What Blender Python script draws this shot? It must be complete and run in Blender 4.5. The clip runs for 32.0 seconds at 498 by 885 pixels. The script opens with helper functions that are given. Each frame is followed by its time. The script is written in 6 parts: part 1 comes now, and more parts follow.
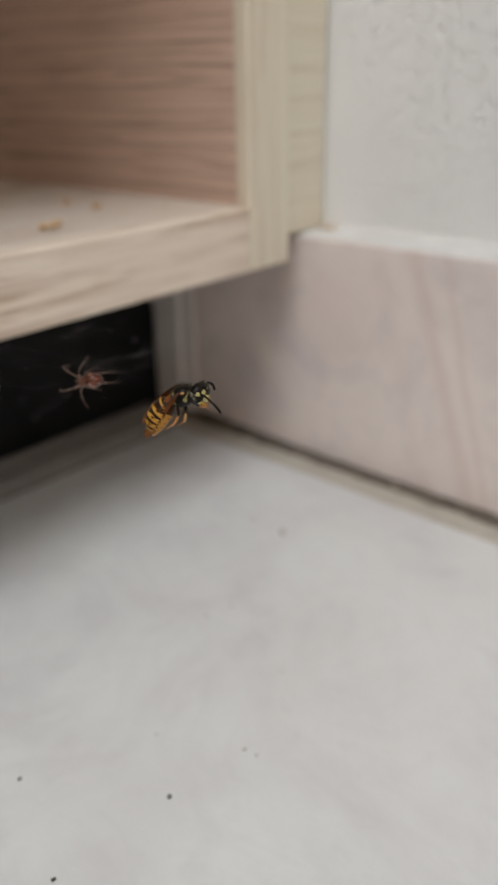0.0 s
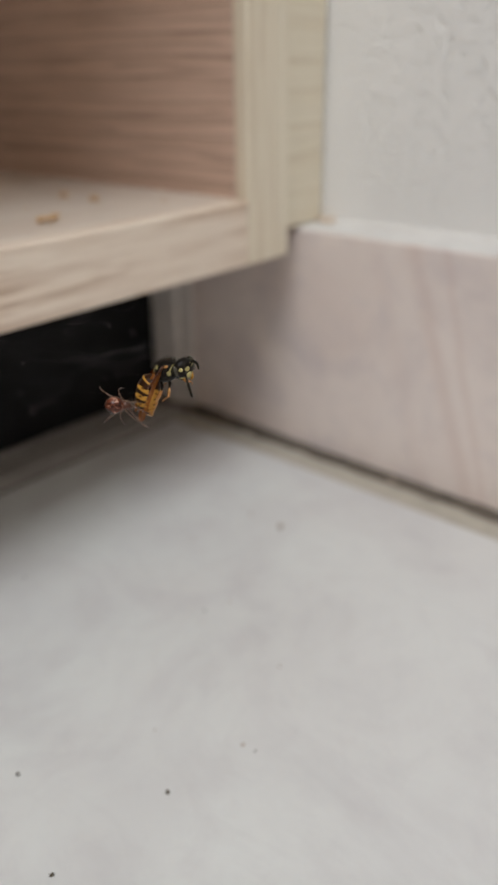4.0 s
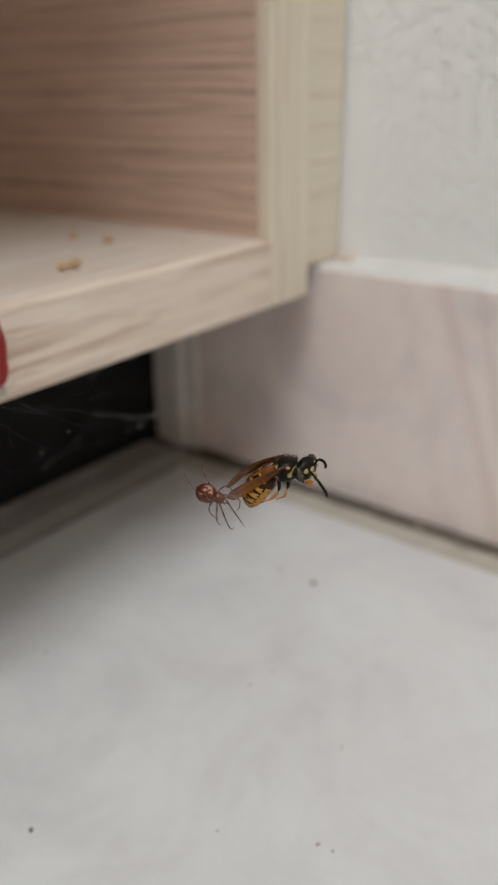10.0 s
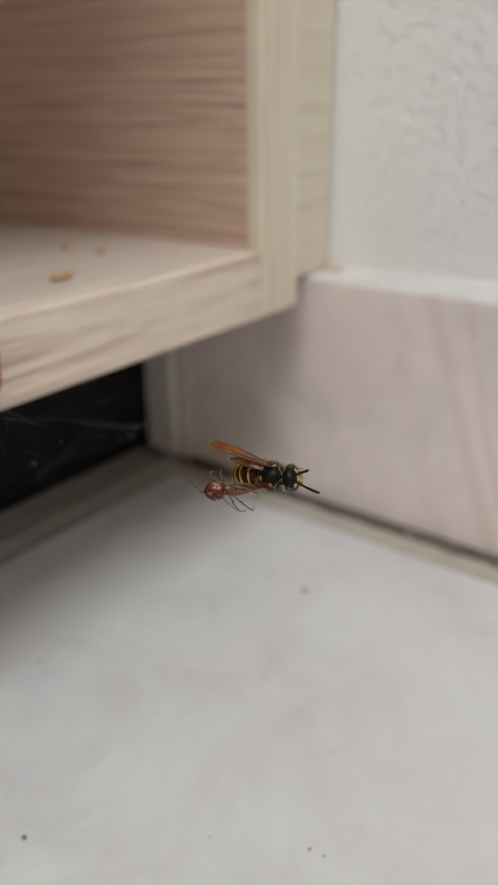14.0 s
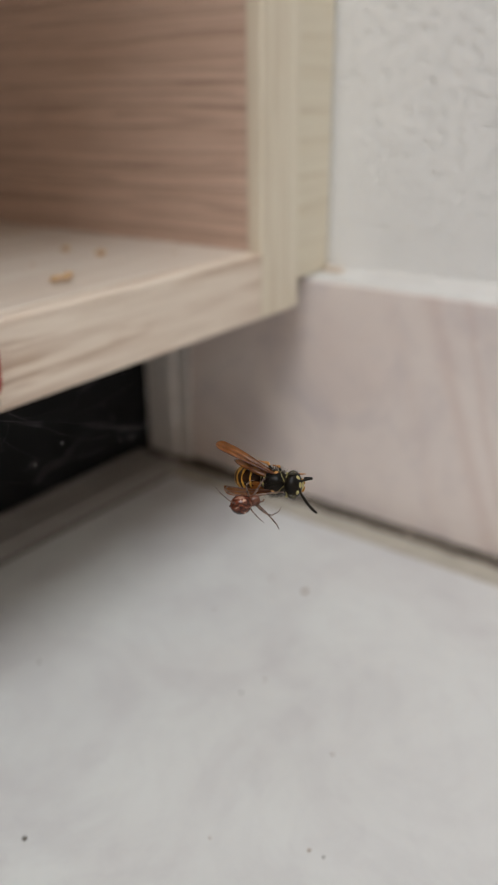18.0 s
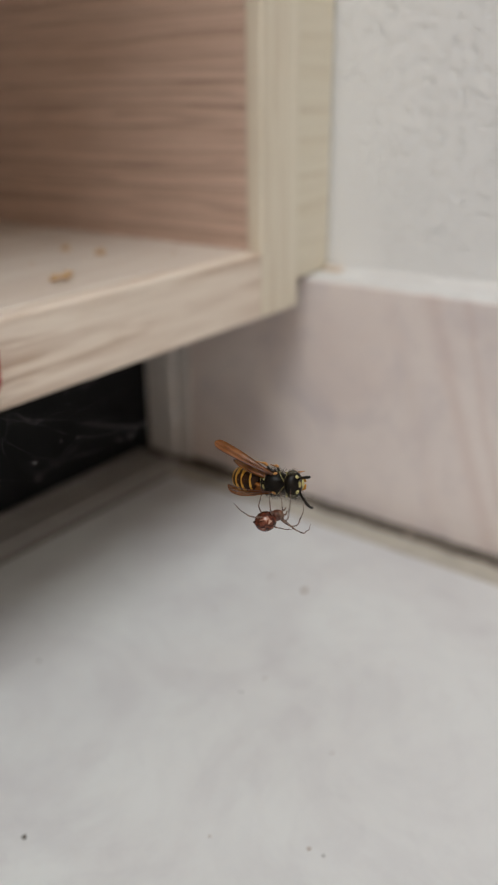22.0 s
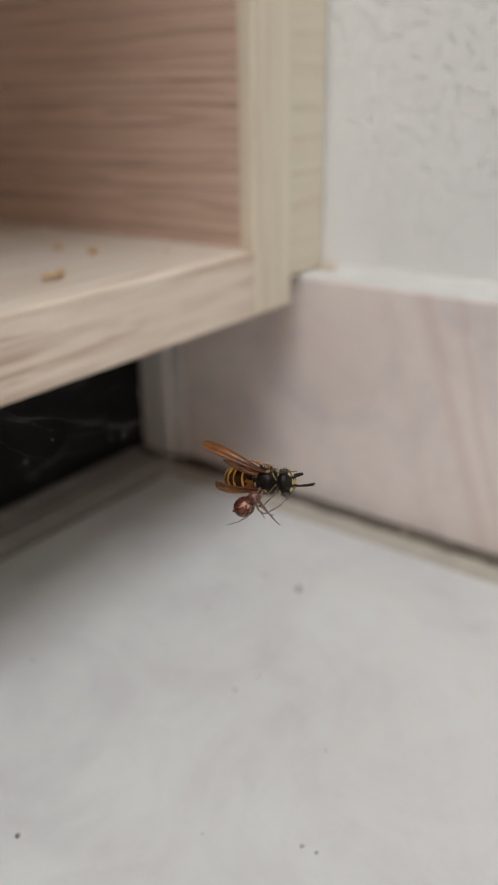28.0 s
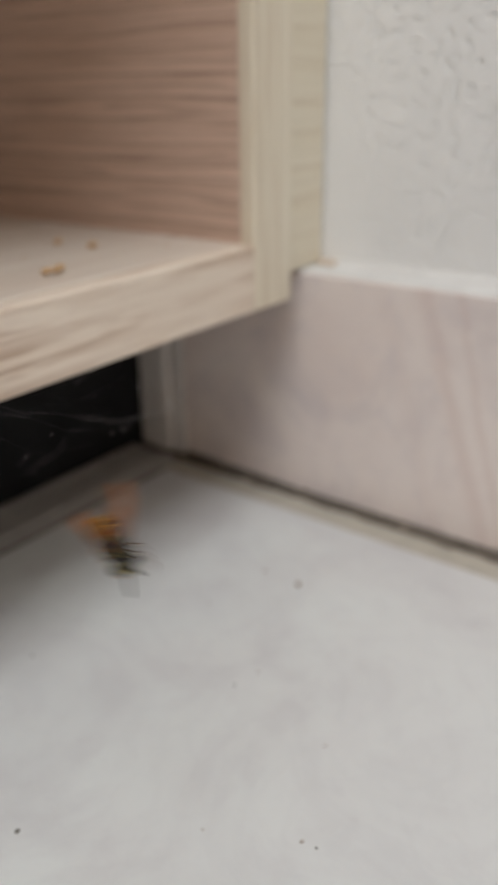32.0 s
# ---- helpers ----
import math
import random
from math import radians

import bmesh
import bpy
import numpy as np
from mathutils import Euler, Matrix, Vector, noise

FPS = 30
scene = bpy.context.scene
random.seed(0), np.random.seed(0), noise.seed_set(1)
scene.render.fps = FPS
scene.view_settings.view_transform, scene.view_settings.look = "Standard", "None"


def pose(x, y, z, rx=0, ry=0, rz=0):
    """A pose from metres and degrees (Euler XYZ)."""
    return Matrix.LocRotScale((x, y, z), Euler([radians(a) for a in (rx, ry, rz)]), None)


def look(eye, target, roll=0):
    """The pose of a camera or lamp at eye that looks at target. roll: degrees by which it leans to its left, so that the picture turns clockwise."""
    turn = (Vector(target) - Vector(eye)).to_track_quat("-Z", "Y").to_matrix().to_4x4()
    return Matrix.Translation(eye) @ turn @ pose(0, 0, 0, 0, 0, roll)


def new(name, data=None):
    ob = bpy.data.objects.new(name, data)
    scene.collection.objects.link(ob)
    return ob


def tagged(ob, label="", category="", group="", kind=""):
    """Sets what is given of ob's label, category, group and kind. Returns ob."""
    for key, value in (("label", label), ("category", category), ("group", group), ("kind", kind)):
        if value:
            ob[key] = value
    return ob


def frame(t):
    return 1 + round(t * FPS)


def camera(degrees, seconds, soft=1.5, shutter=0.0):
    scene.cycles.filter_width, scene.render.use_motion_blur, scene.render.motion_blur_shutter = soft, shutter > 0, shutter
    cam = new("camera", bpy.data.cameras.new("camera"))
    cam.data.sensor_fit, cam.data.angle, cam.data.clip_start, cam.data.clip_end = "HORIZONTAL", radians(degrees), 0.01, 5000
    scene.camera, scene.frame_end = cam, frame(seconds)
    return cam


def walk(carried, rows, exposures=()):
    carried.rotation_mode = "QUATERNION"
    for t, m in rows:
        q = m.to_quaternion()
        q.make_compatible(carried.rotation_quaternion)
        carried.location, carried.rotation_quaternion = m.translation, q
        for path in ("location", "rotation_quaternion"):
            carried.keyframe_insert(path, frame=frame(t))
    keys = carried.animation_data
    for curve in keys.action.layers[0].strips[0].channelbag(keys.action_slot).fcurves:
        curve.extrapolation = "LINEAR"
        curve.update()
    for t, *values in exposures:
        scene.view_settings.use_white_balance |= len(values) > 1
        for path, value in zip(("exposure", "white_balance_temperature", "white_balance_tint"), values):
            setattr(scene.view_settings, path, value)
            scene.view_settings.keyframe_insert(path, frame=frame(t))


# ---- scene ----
# ---------------------------------------------------------------- camera
cam = camera(35.95, 32.0, soft=2.0, shutter=0.6)
cam.data.dof.use_dof = True
cam.data.dof.focus_distance = 0.104
cam.data.dof.aperture_fstop = 21
PATH = [
    (0, (-0.1909, -0.1444, 0.1143), (-0.0550, -0.0248, 0.0294), -0.75),
    (0.5, (-0.1911, -0.1441, 0.1148), (-0.0551, -0.0249, 0.0292), -0.60),
    (1, (-0.1911, -0.1440, 0.1149), (-0.0552, -0.0249, 0.0292), -0.58),
    (1.5, (-0.1910, -0.1441, 0.1150), (-0.0552, -0.0249, 0.0293), -0.59),
    (2, (-0.1910, -0.1441, 0.1150), (-0.0552, -0.0249, 0.0292), -0.58),
    (2.5, (-0.1909, -0.1440, 0.1146), (-0.0550, -0.0248, 0.0288), -0.58),
    (3, (-0.1907, -0.1439, 0.1144), (-0.0549, -0.0249, 0.0285), -0.57),
    (3.5, (-0.1906, -0.1438, 0.1147), (-0.0548, -0.0251, 0.0283), -0.54),
    (5.5, (-0.1907, -0.1430, 0.1144), (-0.0544, -0.0253, 0.0275), -0.32),
    (6, (-0.1904, -0.1429, 0.1147), (-0.0520, -0.0265, 0.0292), -0.73),
    (6.5, (-0.1904, -0.1403, 0.1161), (-0.0497, -0.0281, 0.0288), -0.84),
    (7, (-0.1875, -0.1236, 0.1136), (-0.0480, -0.0113, 0.0244), -0.78),
    (7.5, (-0.1892, -0.1189, 0.1157), (-0.0442, -0.0103, 0.0310), -0.54),
    (8, (-0.1902, -0.1185, 0.1164), (-0.0460, -0.0084, 0.0322), -0.37),
    (8.5, (-0.1907, -0.1190, 0.1164), (-0.0462, -0.0084, 0.0334), -0.45),
    (9, (-0.1912, -0.1193, 0.1164), (-0.0466, -0.0083, 0.0342), -0.46),
    (9.5, (-0.1915, -0.1195, 0.1167), (-0.0468, -0.0084, 0.0349), -0.44),
    (10, (-0.1916, -0.1196, 0.1171), (-0.0468, -0.0086, 0.0352), -0.41),
    (10.5, (-0.1916, -0.1196, 0.1172), (-0.0467, -0.0087, 0.0353), -0.38),
    (11, (-0.1918, -0.1196, 0.1173), (-0.0467, -0.0089, 0.0356), -0.34),
    (11.5, (-0.1920, -0.1197, 0.1174), (-0.0465, -0.0091, 0.0360), -0.31),
    (12, (-0.1922, -0.1200, 0.1174), (-0.0463, -0.0097, 0.0364), -0.33),
    (12.5, (-0.1924, -0.1203, 0.1174), (-0.0462, -0.0101, 0.0368), -0.34),
    (13, (-0.1926, -0.1205, 0.1176), (-0.0462, -0.0104, 0.0374), -0.35),
    (13.5, (-0.1927, -0.1207, 0.1179), (-0.0461, -0.0108, 0.0378), -0.35),
    (14, (-0.1928, -0.1208, 0.1179), (-0.0460, -0.0109, 0.0380), -0.35),
    (14.5, (-0.1929, -0.1209, 0.1176), (-0.0461, -0.0109, 0.0380), -0.38),
    (16.5, (-0.1927, -0.1211, 0.1179), (-0.0461, -0.0109, 0.0383), -0.44),
    (17, (-0.1929, -0.1212, 0.1179), (-0.0461, -0.0110, 0.0385), -0.43),
    (17.5, (-0.1929, -0.1211, 0.1181), (-0.0461, -0.0110, 0.0385), -0.41),
    (18, (-0.1928, -0.1210, 0.1182), (-0.0461, -0.0109, 0.0384), -0.38),
    (18.5, (-0.1928, -0.1209, 0.1183), (-0.0462, -0.0109, 0.0384), -0.35),
    (19, (-0.1928, -0.1210, 0.1182), (-0.0462, -0.0108, 0.0384), -0.38),
    (19.5, (-0.1927, -0.1211, 0.1180), (-0.0462, -0.0107, 0.0383), -0.42),
    (20, (-0.1928, -0.1210, 0.1179), (-0.0462, -0.0107, 0.0382), -0.43),
    (20.5, (-0.1928, -0.1210, 0.1178), (-0.0463, -0.0107, 0.0381), -0.45),
    (21, (-0.1928, -0.1210, 0.1177), (-0.0462, -0.0107, 0.0380), -0.44),
    (21.5, (-0.1928, -0.1211, 0.1177), (-0.0461, -0.0108, 0.0381), -0.42),
    (22, (-0.1929, -0.1212, 0.1178), (-0.0461, -0.0110, 0.0382), -0.40),
    (22.5, (-0.1929, -0.1213, 0.1177), (-0.0461, -0.0112, 0.0382), -0.42),
    (23, (-0.1930, -0.1215, 0.1176), (-0.0461, -0.0114, 0.0382), -0.44),
    (23.5, (-0.1929, -0.1215, 0.1179), (-0.0460, -0.0115, 0.0382), -0.42),
    (24, (-0.1927, -0.1214, 0.1181), (-0.0459, -0.0116, 0.0381), -0.40),
    (24.5, (-0.1926, -0.1215, 0.1181), (-0.0458, -0.0118, 0.0380), -0.41),
    (25, (-0.1926, -0.1217, 0.1179), (-0.0457, -0.0120, 0.0380), -0.47),
    (25.5, (-0.1925, -0.1220, 0.1178), (-0.0456, -0.0121, 0.0381), -0.53),
    (27.5, (-0.1924, -0.1219, 0.1179), (-0.0453, -0.0125, 0.0380), -0.43),
    (28, (-0.1924, -0.1221, 0.1176), (-0.0453, -0.0125, 0.0378), -0.54),
    (28.5, (-0.1923, -0.1223, 0.1173), (-0.0454, -0.0125, 0.0375), -0.62),
    (29, (-0.1922, -0.1223, 0.1173), (-0.0454, -0.0124, 0.0373), -0.64),
    (29.5, (-0.1921, -0.1222, 0.1171), (-0.0454, -0.0124, 0.0371), -0.63),
    (30, (-0.1921, -0.1222, 0.1170), (-0.0454, -0.0124, 0.0370), -0.62),
    (30.5, (-0.1922, -0.1221, 0.1171), (-0.0454, -0.0125, 0.0369), -0.57),
    (31, (-0.1921, -0.1221, 0.1173), (-0.0453, -0.0126, 0.0368), -0.51),
    (31.5, (-0.1921, -0.1220, 0.1172), (-0.0453, -0.0126, 0.0367), -0.49),
    (32, (-0.1923, -0.1217, 0.1173), (-0.0454, -0.0126, 0.0366), -0.44),
]
walk(cam, [(t, look(eye, target, roll)) for t, eye, target, roll in PATH])

# ---------------------------------------------------------------- light
scene.view_settings.exposure = 0.0
world = bpy.data.worlds.new("world")
world.use_nodes = True
scene.world = world
sky = world.node_tree.nodes.new("ShaderNodeTexSky")
sky.sky_type, sky.sun_disc = "NISHITA", False
sky.sun_elevation, sky.sun_rotation = radians(40), radians(200)
world.node_tree.nodes["Background"].inputs["Strength"].default_value = 0.1
world.node_tree.links.new(sky.outputs[0], world.node_tree.nodes["Background"].inputs["Color"])


def area_lamp(name, place, target, width, height, power, colour):
    lamp = bpy.data.lights.new(name, "AREA")
    lamp.shape, lamp.size, lamp.size_y, lamp.energy, lamp.color = "RECTANGLE", width, height, power, colour
    ob = new(name, lamp)
    ob.matrix_world = look(place, target)
    return ob


# the sky's light in the opening of the room's roof window
area_lamp("skylight_light", (-1.30, -0.50, 2.52), (-1.30, -0.50, 0.0), 1.5, 1.5, 54.0, (0.946, 0.968, 0.978))


# ---------------------------------------------------------------- materials
def material(name, colour, rough=0.5, metal=0.0, spec=0.5):
    mat = bpy.data.materials.new(name)
    mat.use_nodes = True
    bsdf = mat.node_tree.nodes["Principled BSDF"]
    bsdf.inputs["Base Color"].default_value = (*colour, 1)
    bsdf.inputs["Roughness"].default_value = rough
    bsdf.inputs["Metallic"].default_value = metal
    bsdf.inputs["Specular IOR Level"].default_value = spec
    return mat, mat.node_tree, bsdf


def node(tree, kind, **values):
    n = tree.nodes.new(kind)
    for key, value in values.items():
        n.inputs[key.replace("_", " ")].default_value = value
    return n


def object_space(tree, scale=(1, 1, 1), rotation=(0, 0, 0)):
    coord = tree.nodes.new("ShaderNodeTexCoord")
    mapping = tree.nodes.new("ShaderNodeMapping")
    mapping.inputs["Scale"].default_value = scale
    mapping.inputs["Rotation"].default_value = rotation
    tree.links.new(coord.outputs["Object"], mapping.inputs["Vector"])
    return mapping.outputs[0]


def noise_at(tree, vector, scale, detail=4.0, rough=0.55, distortion=0.0):
    n = node(tree, "ShaderNodeTexNoise", Scale=scale, Detail=detail, Roughness=rough, Distortion=distortion)
    tree.links.new(vector, n.inputs["Vector"])
    return n.outputs["Fac"]


def ramp(tree, fac, stops, smooth=False):
    r = tree.nodes.new("ShaderNodeValToRGB")
    if smooth:
        r.color_ramp.interpolation = "EASE"
    while len(r.color_ramp.elements) < len(stops):
        r.color_ramp.elements.new(0.5)
    for element, (place, colour) in zip(r.color_ramp.elements, stops):
        element.position, element.color = place, (*colour, 1)
    tree.links.new(fac, r.inputs[0])
    return r.outputs[0]


def blend(tree, fac, a, b, mode="MIX"):
    m = tree.nodes.new("ShaderNodeMix")
    m.data_type, m.blend_type = "RGBA", mode
    for value, socket in ((fac, 0), (a, 6), (b, 7)):
        if isinstance(value, (int, float)):
            m.inputs[socket].default_value = value
        elif isinstance(value, tuple):
            m.inputs[socket].default_value = (*value, 1)
        else:
            tree.links.new(value, m.inputs[socket])
    return m.outputs[2]


def bump(tree, bsdf, height, strength, distance, below=None):
    b = node(tree, "ShaderNodeBump", Strength=strength, Distance=distance)
    tree.links.new(height, b.inputs["Height"])
    if below is not None:
        tree.links.new(below, b.inputs["Normal"])
    tree.links.new(b.outputs[0], bsdf.inputs["Normal"])
    return b.outputs[0]


def wood(name, pale, mid, dark, along, period, contrast=0.6, rough=0.5, lines="z", warp=13.0, second=0.45):
    """Pine whose grain runs along one axis of the object; period: metres from ring to ring across the grain."""
    mat, tree, bsdf = material(name, pale, rough)
    squash = {"x": (0.06, 1, 1), "y": (0.3, 0.05, 1), "z": (1, 1, 0.04), "xy": (0.06, 0.05, 1)}[along]
    vector = object_space(tree, squash)
    wide = noise_at(tree, vector, 0.22 / period, 3.0, 0.55, 0.2)
    fine = noise_at(tree, vector, 7.0 / period, 4.0, 0.65)
    layers = []
    for scale, bend in ((0.314, warp), (0.60, warp * 1.6)):
        wave = node(tree, "ShaderNodeTexWave", Scale=scale / period, Distortion=bend, Detail=3.0, Detail_Scale=1.1, Detail_Roughness=0.6)
        wave.wave_type, wave.bands_direction, wave.wave_profile = "BANDS", lines.upper(), "SAW" if scale < 0.5 else "SIN"
        tree.links.new(vector, wave.inputs["Vector"])
        layers.append(ramp(tree, wave.outputs["Fac"], [(0.05, pale), (0.45, pale), (0.75, mid), (1.0, dark)], True))
    rings = blend(tree, second, layers[0], layers[1])
    soft = ramp(tree, wide, [(0.32, pale), (0.62, mid)], True)
    colour = blend(tree, contrast, soft, rings)
    patch = ramp(tree, wide, [(0.42, (0.0, 0.0, 0.0)), (0.66, (0.55, 0.55, 0.55))])
    colour = blend(tree, patch, colour, soft)
    colour = blend(tree, 0.16, colour, ramp(tree, fine, [(0.35, dark), (0.6, pale)]))
    tree.links.new(colour, bsdf.inputs["Base Color"])
    bump(tree, bsdf, fine, 0.25, 0.0002)
    return mat


def streaky_wood(name, pale, mid, dark, along, width, amount, rough=0.5, tilt=0.0):
    """Planed pale pine with short soft streaks along the grain; width: metres across one streak."""
    mat, tree, bsdf = material(name, pale, rough)
    squash = {"x": (0.07, 1, 1), "z": (1, 1, 0.05)}[along]
    vector = object_space(tree, squash, (0, tilt, 0))
    short = noise_at(tree, vector, 0.6 / width, 3.0, 0.6, 0.15)
    wide = noise_at(tree, vector, 0.16 / width, 2.0, 0.5)
    fine = noise_at(tree, vector, 3.0 / width, 3.0, 0.6)
    colour = ramp(tree, wide, [(0.35, pale), (0.65, mid)], True)
    mask = blend(tree, 1.0, ramp(tree, short, [(0.42, (0, 0, 0)), (0.58, (amount,) * 3)], True), ramp(tree, wide, [(0.34, (0.25, 0.25, 0.25)), (0.54, (1, 1, 1))], True), "MULTIPLY")
    colour = blend(tree, mask, colour, dark)
    colour = blend(tree, 0.14, colour, ramp(tree, fine, [(0.35, dark), (0.62, pale)]))
    tree.links.new(colour, bsdf.inputs["Base Color"])
    bump(tree, bsdf, fine, 0.2, 0.0001)
    return mat


def marble(name, base, cloud, vein, tint, scale, rough, streak=0.35, clouds=0.8, relief=0.0001, seed=0.0, veins=()):
    """Glazed tile with soft clouds, tinted patches and wandering veins."""
    mat, tree, bsdf = material(name, base, rough)
    vector = object_space(tree)
    move = tree.nodes.new("ShaderNodeVectorMath")
    move.inputs[1].default_value = (seed, seed * 0.7, seed * 1.3)
    tree.links.new(vector, move.inputs[0])
    vector = move.outputs[0]
    big = noise_at(tree, vector, scale, 6.0, 0.62, 0.7)
    patch = noise_at(tree, vector, scale * 0.6, 3.0, 0.5, 0.4)
    small = noise_at(tree, vector, scale * 4.5, 6.0, 0.65, 0.5)
    thread = noise_at(tree, vector, scale * 1.1, 5.0, 0.55, 1.6)
    colour = blend(tree, ramp(tree, patch, [(0.42, (0, 0, 0)), (0.62, (0.8, 0.8, 0.8))], True), base, tint)
    colour = blend(tree, ramp(tree, big, [(0.46, (0, 0, 0)), (0.66, (clouds,) * 3)]), colour, cloud)
    lines = ramp(tree, thread, [(0.44, (0, 0, 0)), (0.5, (streak,) * 3), (0.56, (0, 0, 0))], True)
    colour = blend(tree, lines, colour, vein)
    for y0, lean, wide, depth in veins:
        # one upright vein: distance from a leaning, wavering line
        split = tree.nodes.new("ShaderNodeSeparateXYZ")
        tree.links.new(vector, split.inputs[0])
        line = node(tree, "ShaderNodeMath")
        line.operation = "MULTIPLY_ADD"
        tree.links.new(split.outputs["Z"], line.inputs[0])
        line.inputs[1].default_value, line.inputs[2].default_value = -lean, -y0 - seed * 0.7 + lean * seed * 1.3
        shift = node(tree, "ShaderNodeMath")
        tree.links.new(line.outputs[0], shift.inputs[0])
        tree.links.new(split.outputs["Y"], shift.inputs[1])
        waver = node(tree, "ShaderNodeMath")
        waver.operation = "MULTIPLY_ADD"
        tree.links.new(big, waver.inputs[0])
        waver.inputs[1].default_value = 0.010
        tree.links.new(shift.outputs[0], waver.inputs[2])
        far = node(tree, "ShaderNodeMapRange", From_Min=0.0, From_Max=0.02)
        tree.links.new(waver.outputs[0], far.inputs["Value"])
        colour = blend(tree, ramp(tree, far.outputs[0], [(0.25 - wide, (0, 0, 0)), (0.25, (depth,) * 3), (0.25 + 1.6 * wide, (0, 0, 0))], True), colour, vein)
    colour = blend(tree, ramp(tree, small, [(0.52, (0, 0, 0)), (0.70, (0.45 * clouds,) * 3)]), colour, cloud)
    tree.links.new(colour, bsdf.inputs["Base Color"])
    bump(tree, bsdf, small, 0.12, relief)
    return mat


def speckled(name, base, other, scale, rough, relief, distance, metal=0.0, detail=5.0):
    mat, tree, bsdf = material(name, base, rough, metal)
    vector = object_space(tree)
    a = noise_at(tree, vector, scale, detail, 0.6)
    b = noise_at(tree, vector, scale * 7, 3.0, 0.6)
    colour = blend(tree, ramp(tree, a, [(0.35, (0, 0, 0)), (0.65, (1, 1, 1))]), base, other)
    colour = blend(tree, 0.2, colour, ramp(tree, b, [(0.3, base), (0.7, other)]))
    tree.links.new(colour, bsdf.inputs["Base Color"])
    if relief:
        bump(tree, bsdf, a, relief, distance)
    return mat


def plaster_paint():
    """Rolled white paint on plaster: soft swells, and small pits that gather in patches."""
    mat, tree, bsdf = material("white_plaster", (0.82, 0.815, 0.80), 0.75)
    vector = object_space(tree)
    swell = noise_at(tree, vector, 130, 2.0, 0.5, 0.4)
    lumps = noise_at(tree, vector, 400, 2.0, 0.5, 0.25)
    grit = noise_at(tree, vector, 900, 4.0, 0.6)
    wide = noise_at(tree, vector, 16, 2.0, 0.5)
    move = tree.nodes.new("ShaderNodeVectorMath")
    move.inputs[1].default_value = (0.0, 0.031, -0.012)
    tree.links.new(vector, move.inputs[0])
    patches = noise_at(tree, move.outputs[0], 20, 2.0, 0.5)
    gather = ramp(tree, patches, [(0.30, (0.15, 0.15, 0.15)), (0.50, (1, 1, 1))], True)
    pits = ramp(tree, lumps, [(0.34, (0, 0, 0)), (0.47, (1, 1, 1))], True)
    height = blend(tree, gather, (1.0, 1.0, 1.0), pits)
    colour = ramp(tree, wide, [(0.3, (0.775, 0.77, 0.76)), (0.7, (0.835, 0.83, 0.82))])
    tree.links.new(colour, bsdf.inputs["Base Color"])
    low = bump(tree, bsdf, swell, 0.30, 0.0012)
    first = bump(tree, bsdf, height, 0.55, 0.0009, low)
    bump(tree, bsdf, grit, 0.08, 0.0002, first)
    return mat


PLASTER = plaster_paint()
FLOOR_TILE = marble("pale_glazed_floor_tile", (0.655, 0.664, 0.652), (0.525, 0.508, 0.515), (0.50, 0.49, 0.495), (0.630, 0.624, 0.614), 24, 0.36, 0.10, 0.55, seed=3.1)
SKIRT_TILE = marble("pinkish_grey_glazed_tile", (0.82, 0.735, 0.695), (0.655, 0.585, 0.58), (0.60, 0.44, 0.39), (0.80, 0.69, 0.64), 26, 0.36, 0.05, 0.85, seed=2.3, veins=((-0.0640, 0.36, 0.16, 0.30), (-0.0690, 0.30, 0.08, 0.24), (-0.0480, 0.30, 0.16, 0.10)))
TILE_EDGE = speckled("white_tile_edge", (0.72, 0.71, 0.69), (0.62, 0.60, 0.58), 90, 0.6, 0.2, 0.0003)
GROUT = speckled("beige_grout", (0.50, 0.46, 0.39), (0.40, 0.365, 0.31), 160, 0.85, 0.5, 0.0004)
DARK_FILL = speckled("dark_brown_fill", (0.09, 0.075, 0.06), (0.15, 0.125, 0.10), 130, 0.95, 0.6, 0.0005)
PALE_PINE = streaky_wood("pale_pine_lipping", (0.80, 0.735, 0.605), (0.76, 0.685, 0.55), (0.64, 0.54, 0.41), "z", 0.0016, 0.6)
PALE_PINE_X = streaky_wood("pale_pine_board", (0.79, 0.72, 0.64), (0.75, 0.67, 0.58), (0.60, 0.48, 0.39), "x", 0.0024, 0.55)
PALE_PINE_FRONT = streaky_wood("pale_pine_front_lipping", (0.83, 0.73, 0.622), (0.79, 0.674, 0.55), (0.51, 0.368, 0.265), "x", 0.0017, 1.0, tilt=0.10)
PINK_PINE = wood("pinkish_brown_pine", (0.675, 0.495, 0.395), (0.545, 0.38, 0.29), (0.24, 0.15, 0.11), "y", 0.0052, 1.0, warp=9.0)
YELLOW_PINE = wood("yellowish_pine_filler", (0.79, 0.73, 0.60), (0.75, 0.675, 0.53), (0.58, 0.49, 0.36), "xy", 0.0085, 0.8, warp=9.0, second=0.3)
SPLINTER = wood("brown_splinter_wood", (0.66, 0.55, 0.44), (0.58, 0.46, 0.35), (0.44, 0.32, 0.23), "y", 0.0020, 0.6)
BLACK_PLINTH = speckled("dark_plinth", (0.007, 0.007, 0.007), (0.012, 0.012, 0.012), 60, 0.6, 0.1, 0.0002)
# One grey trim in two tones: paler at the wall, shade coloured in at the floor.
GREY_TRIM = speckled("grey_plastic_trim", (0.76, 0.72, 0.69), (0.66, 0.62, 0.595), 120, 0.5, 0.15, 0.0002)
SHADED_TRIM = speckled("shaded_grey_trim", (0.37, 0.35, 0.33), (0.29, 0.272, 0.255), 90, 0.55, 0.15, 0.0002)
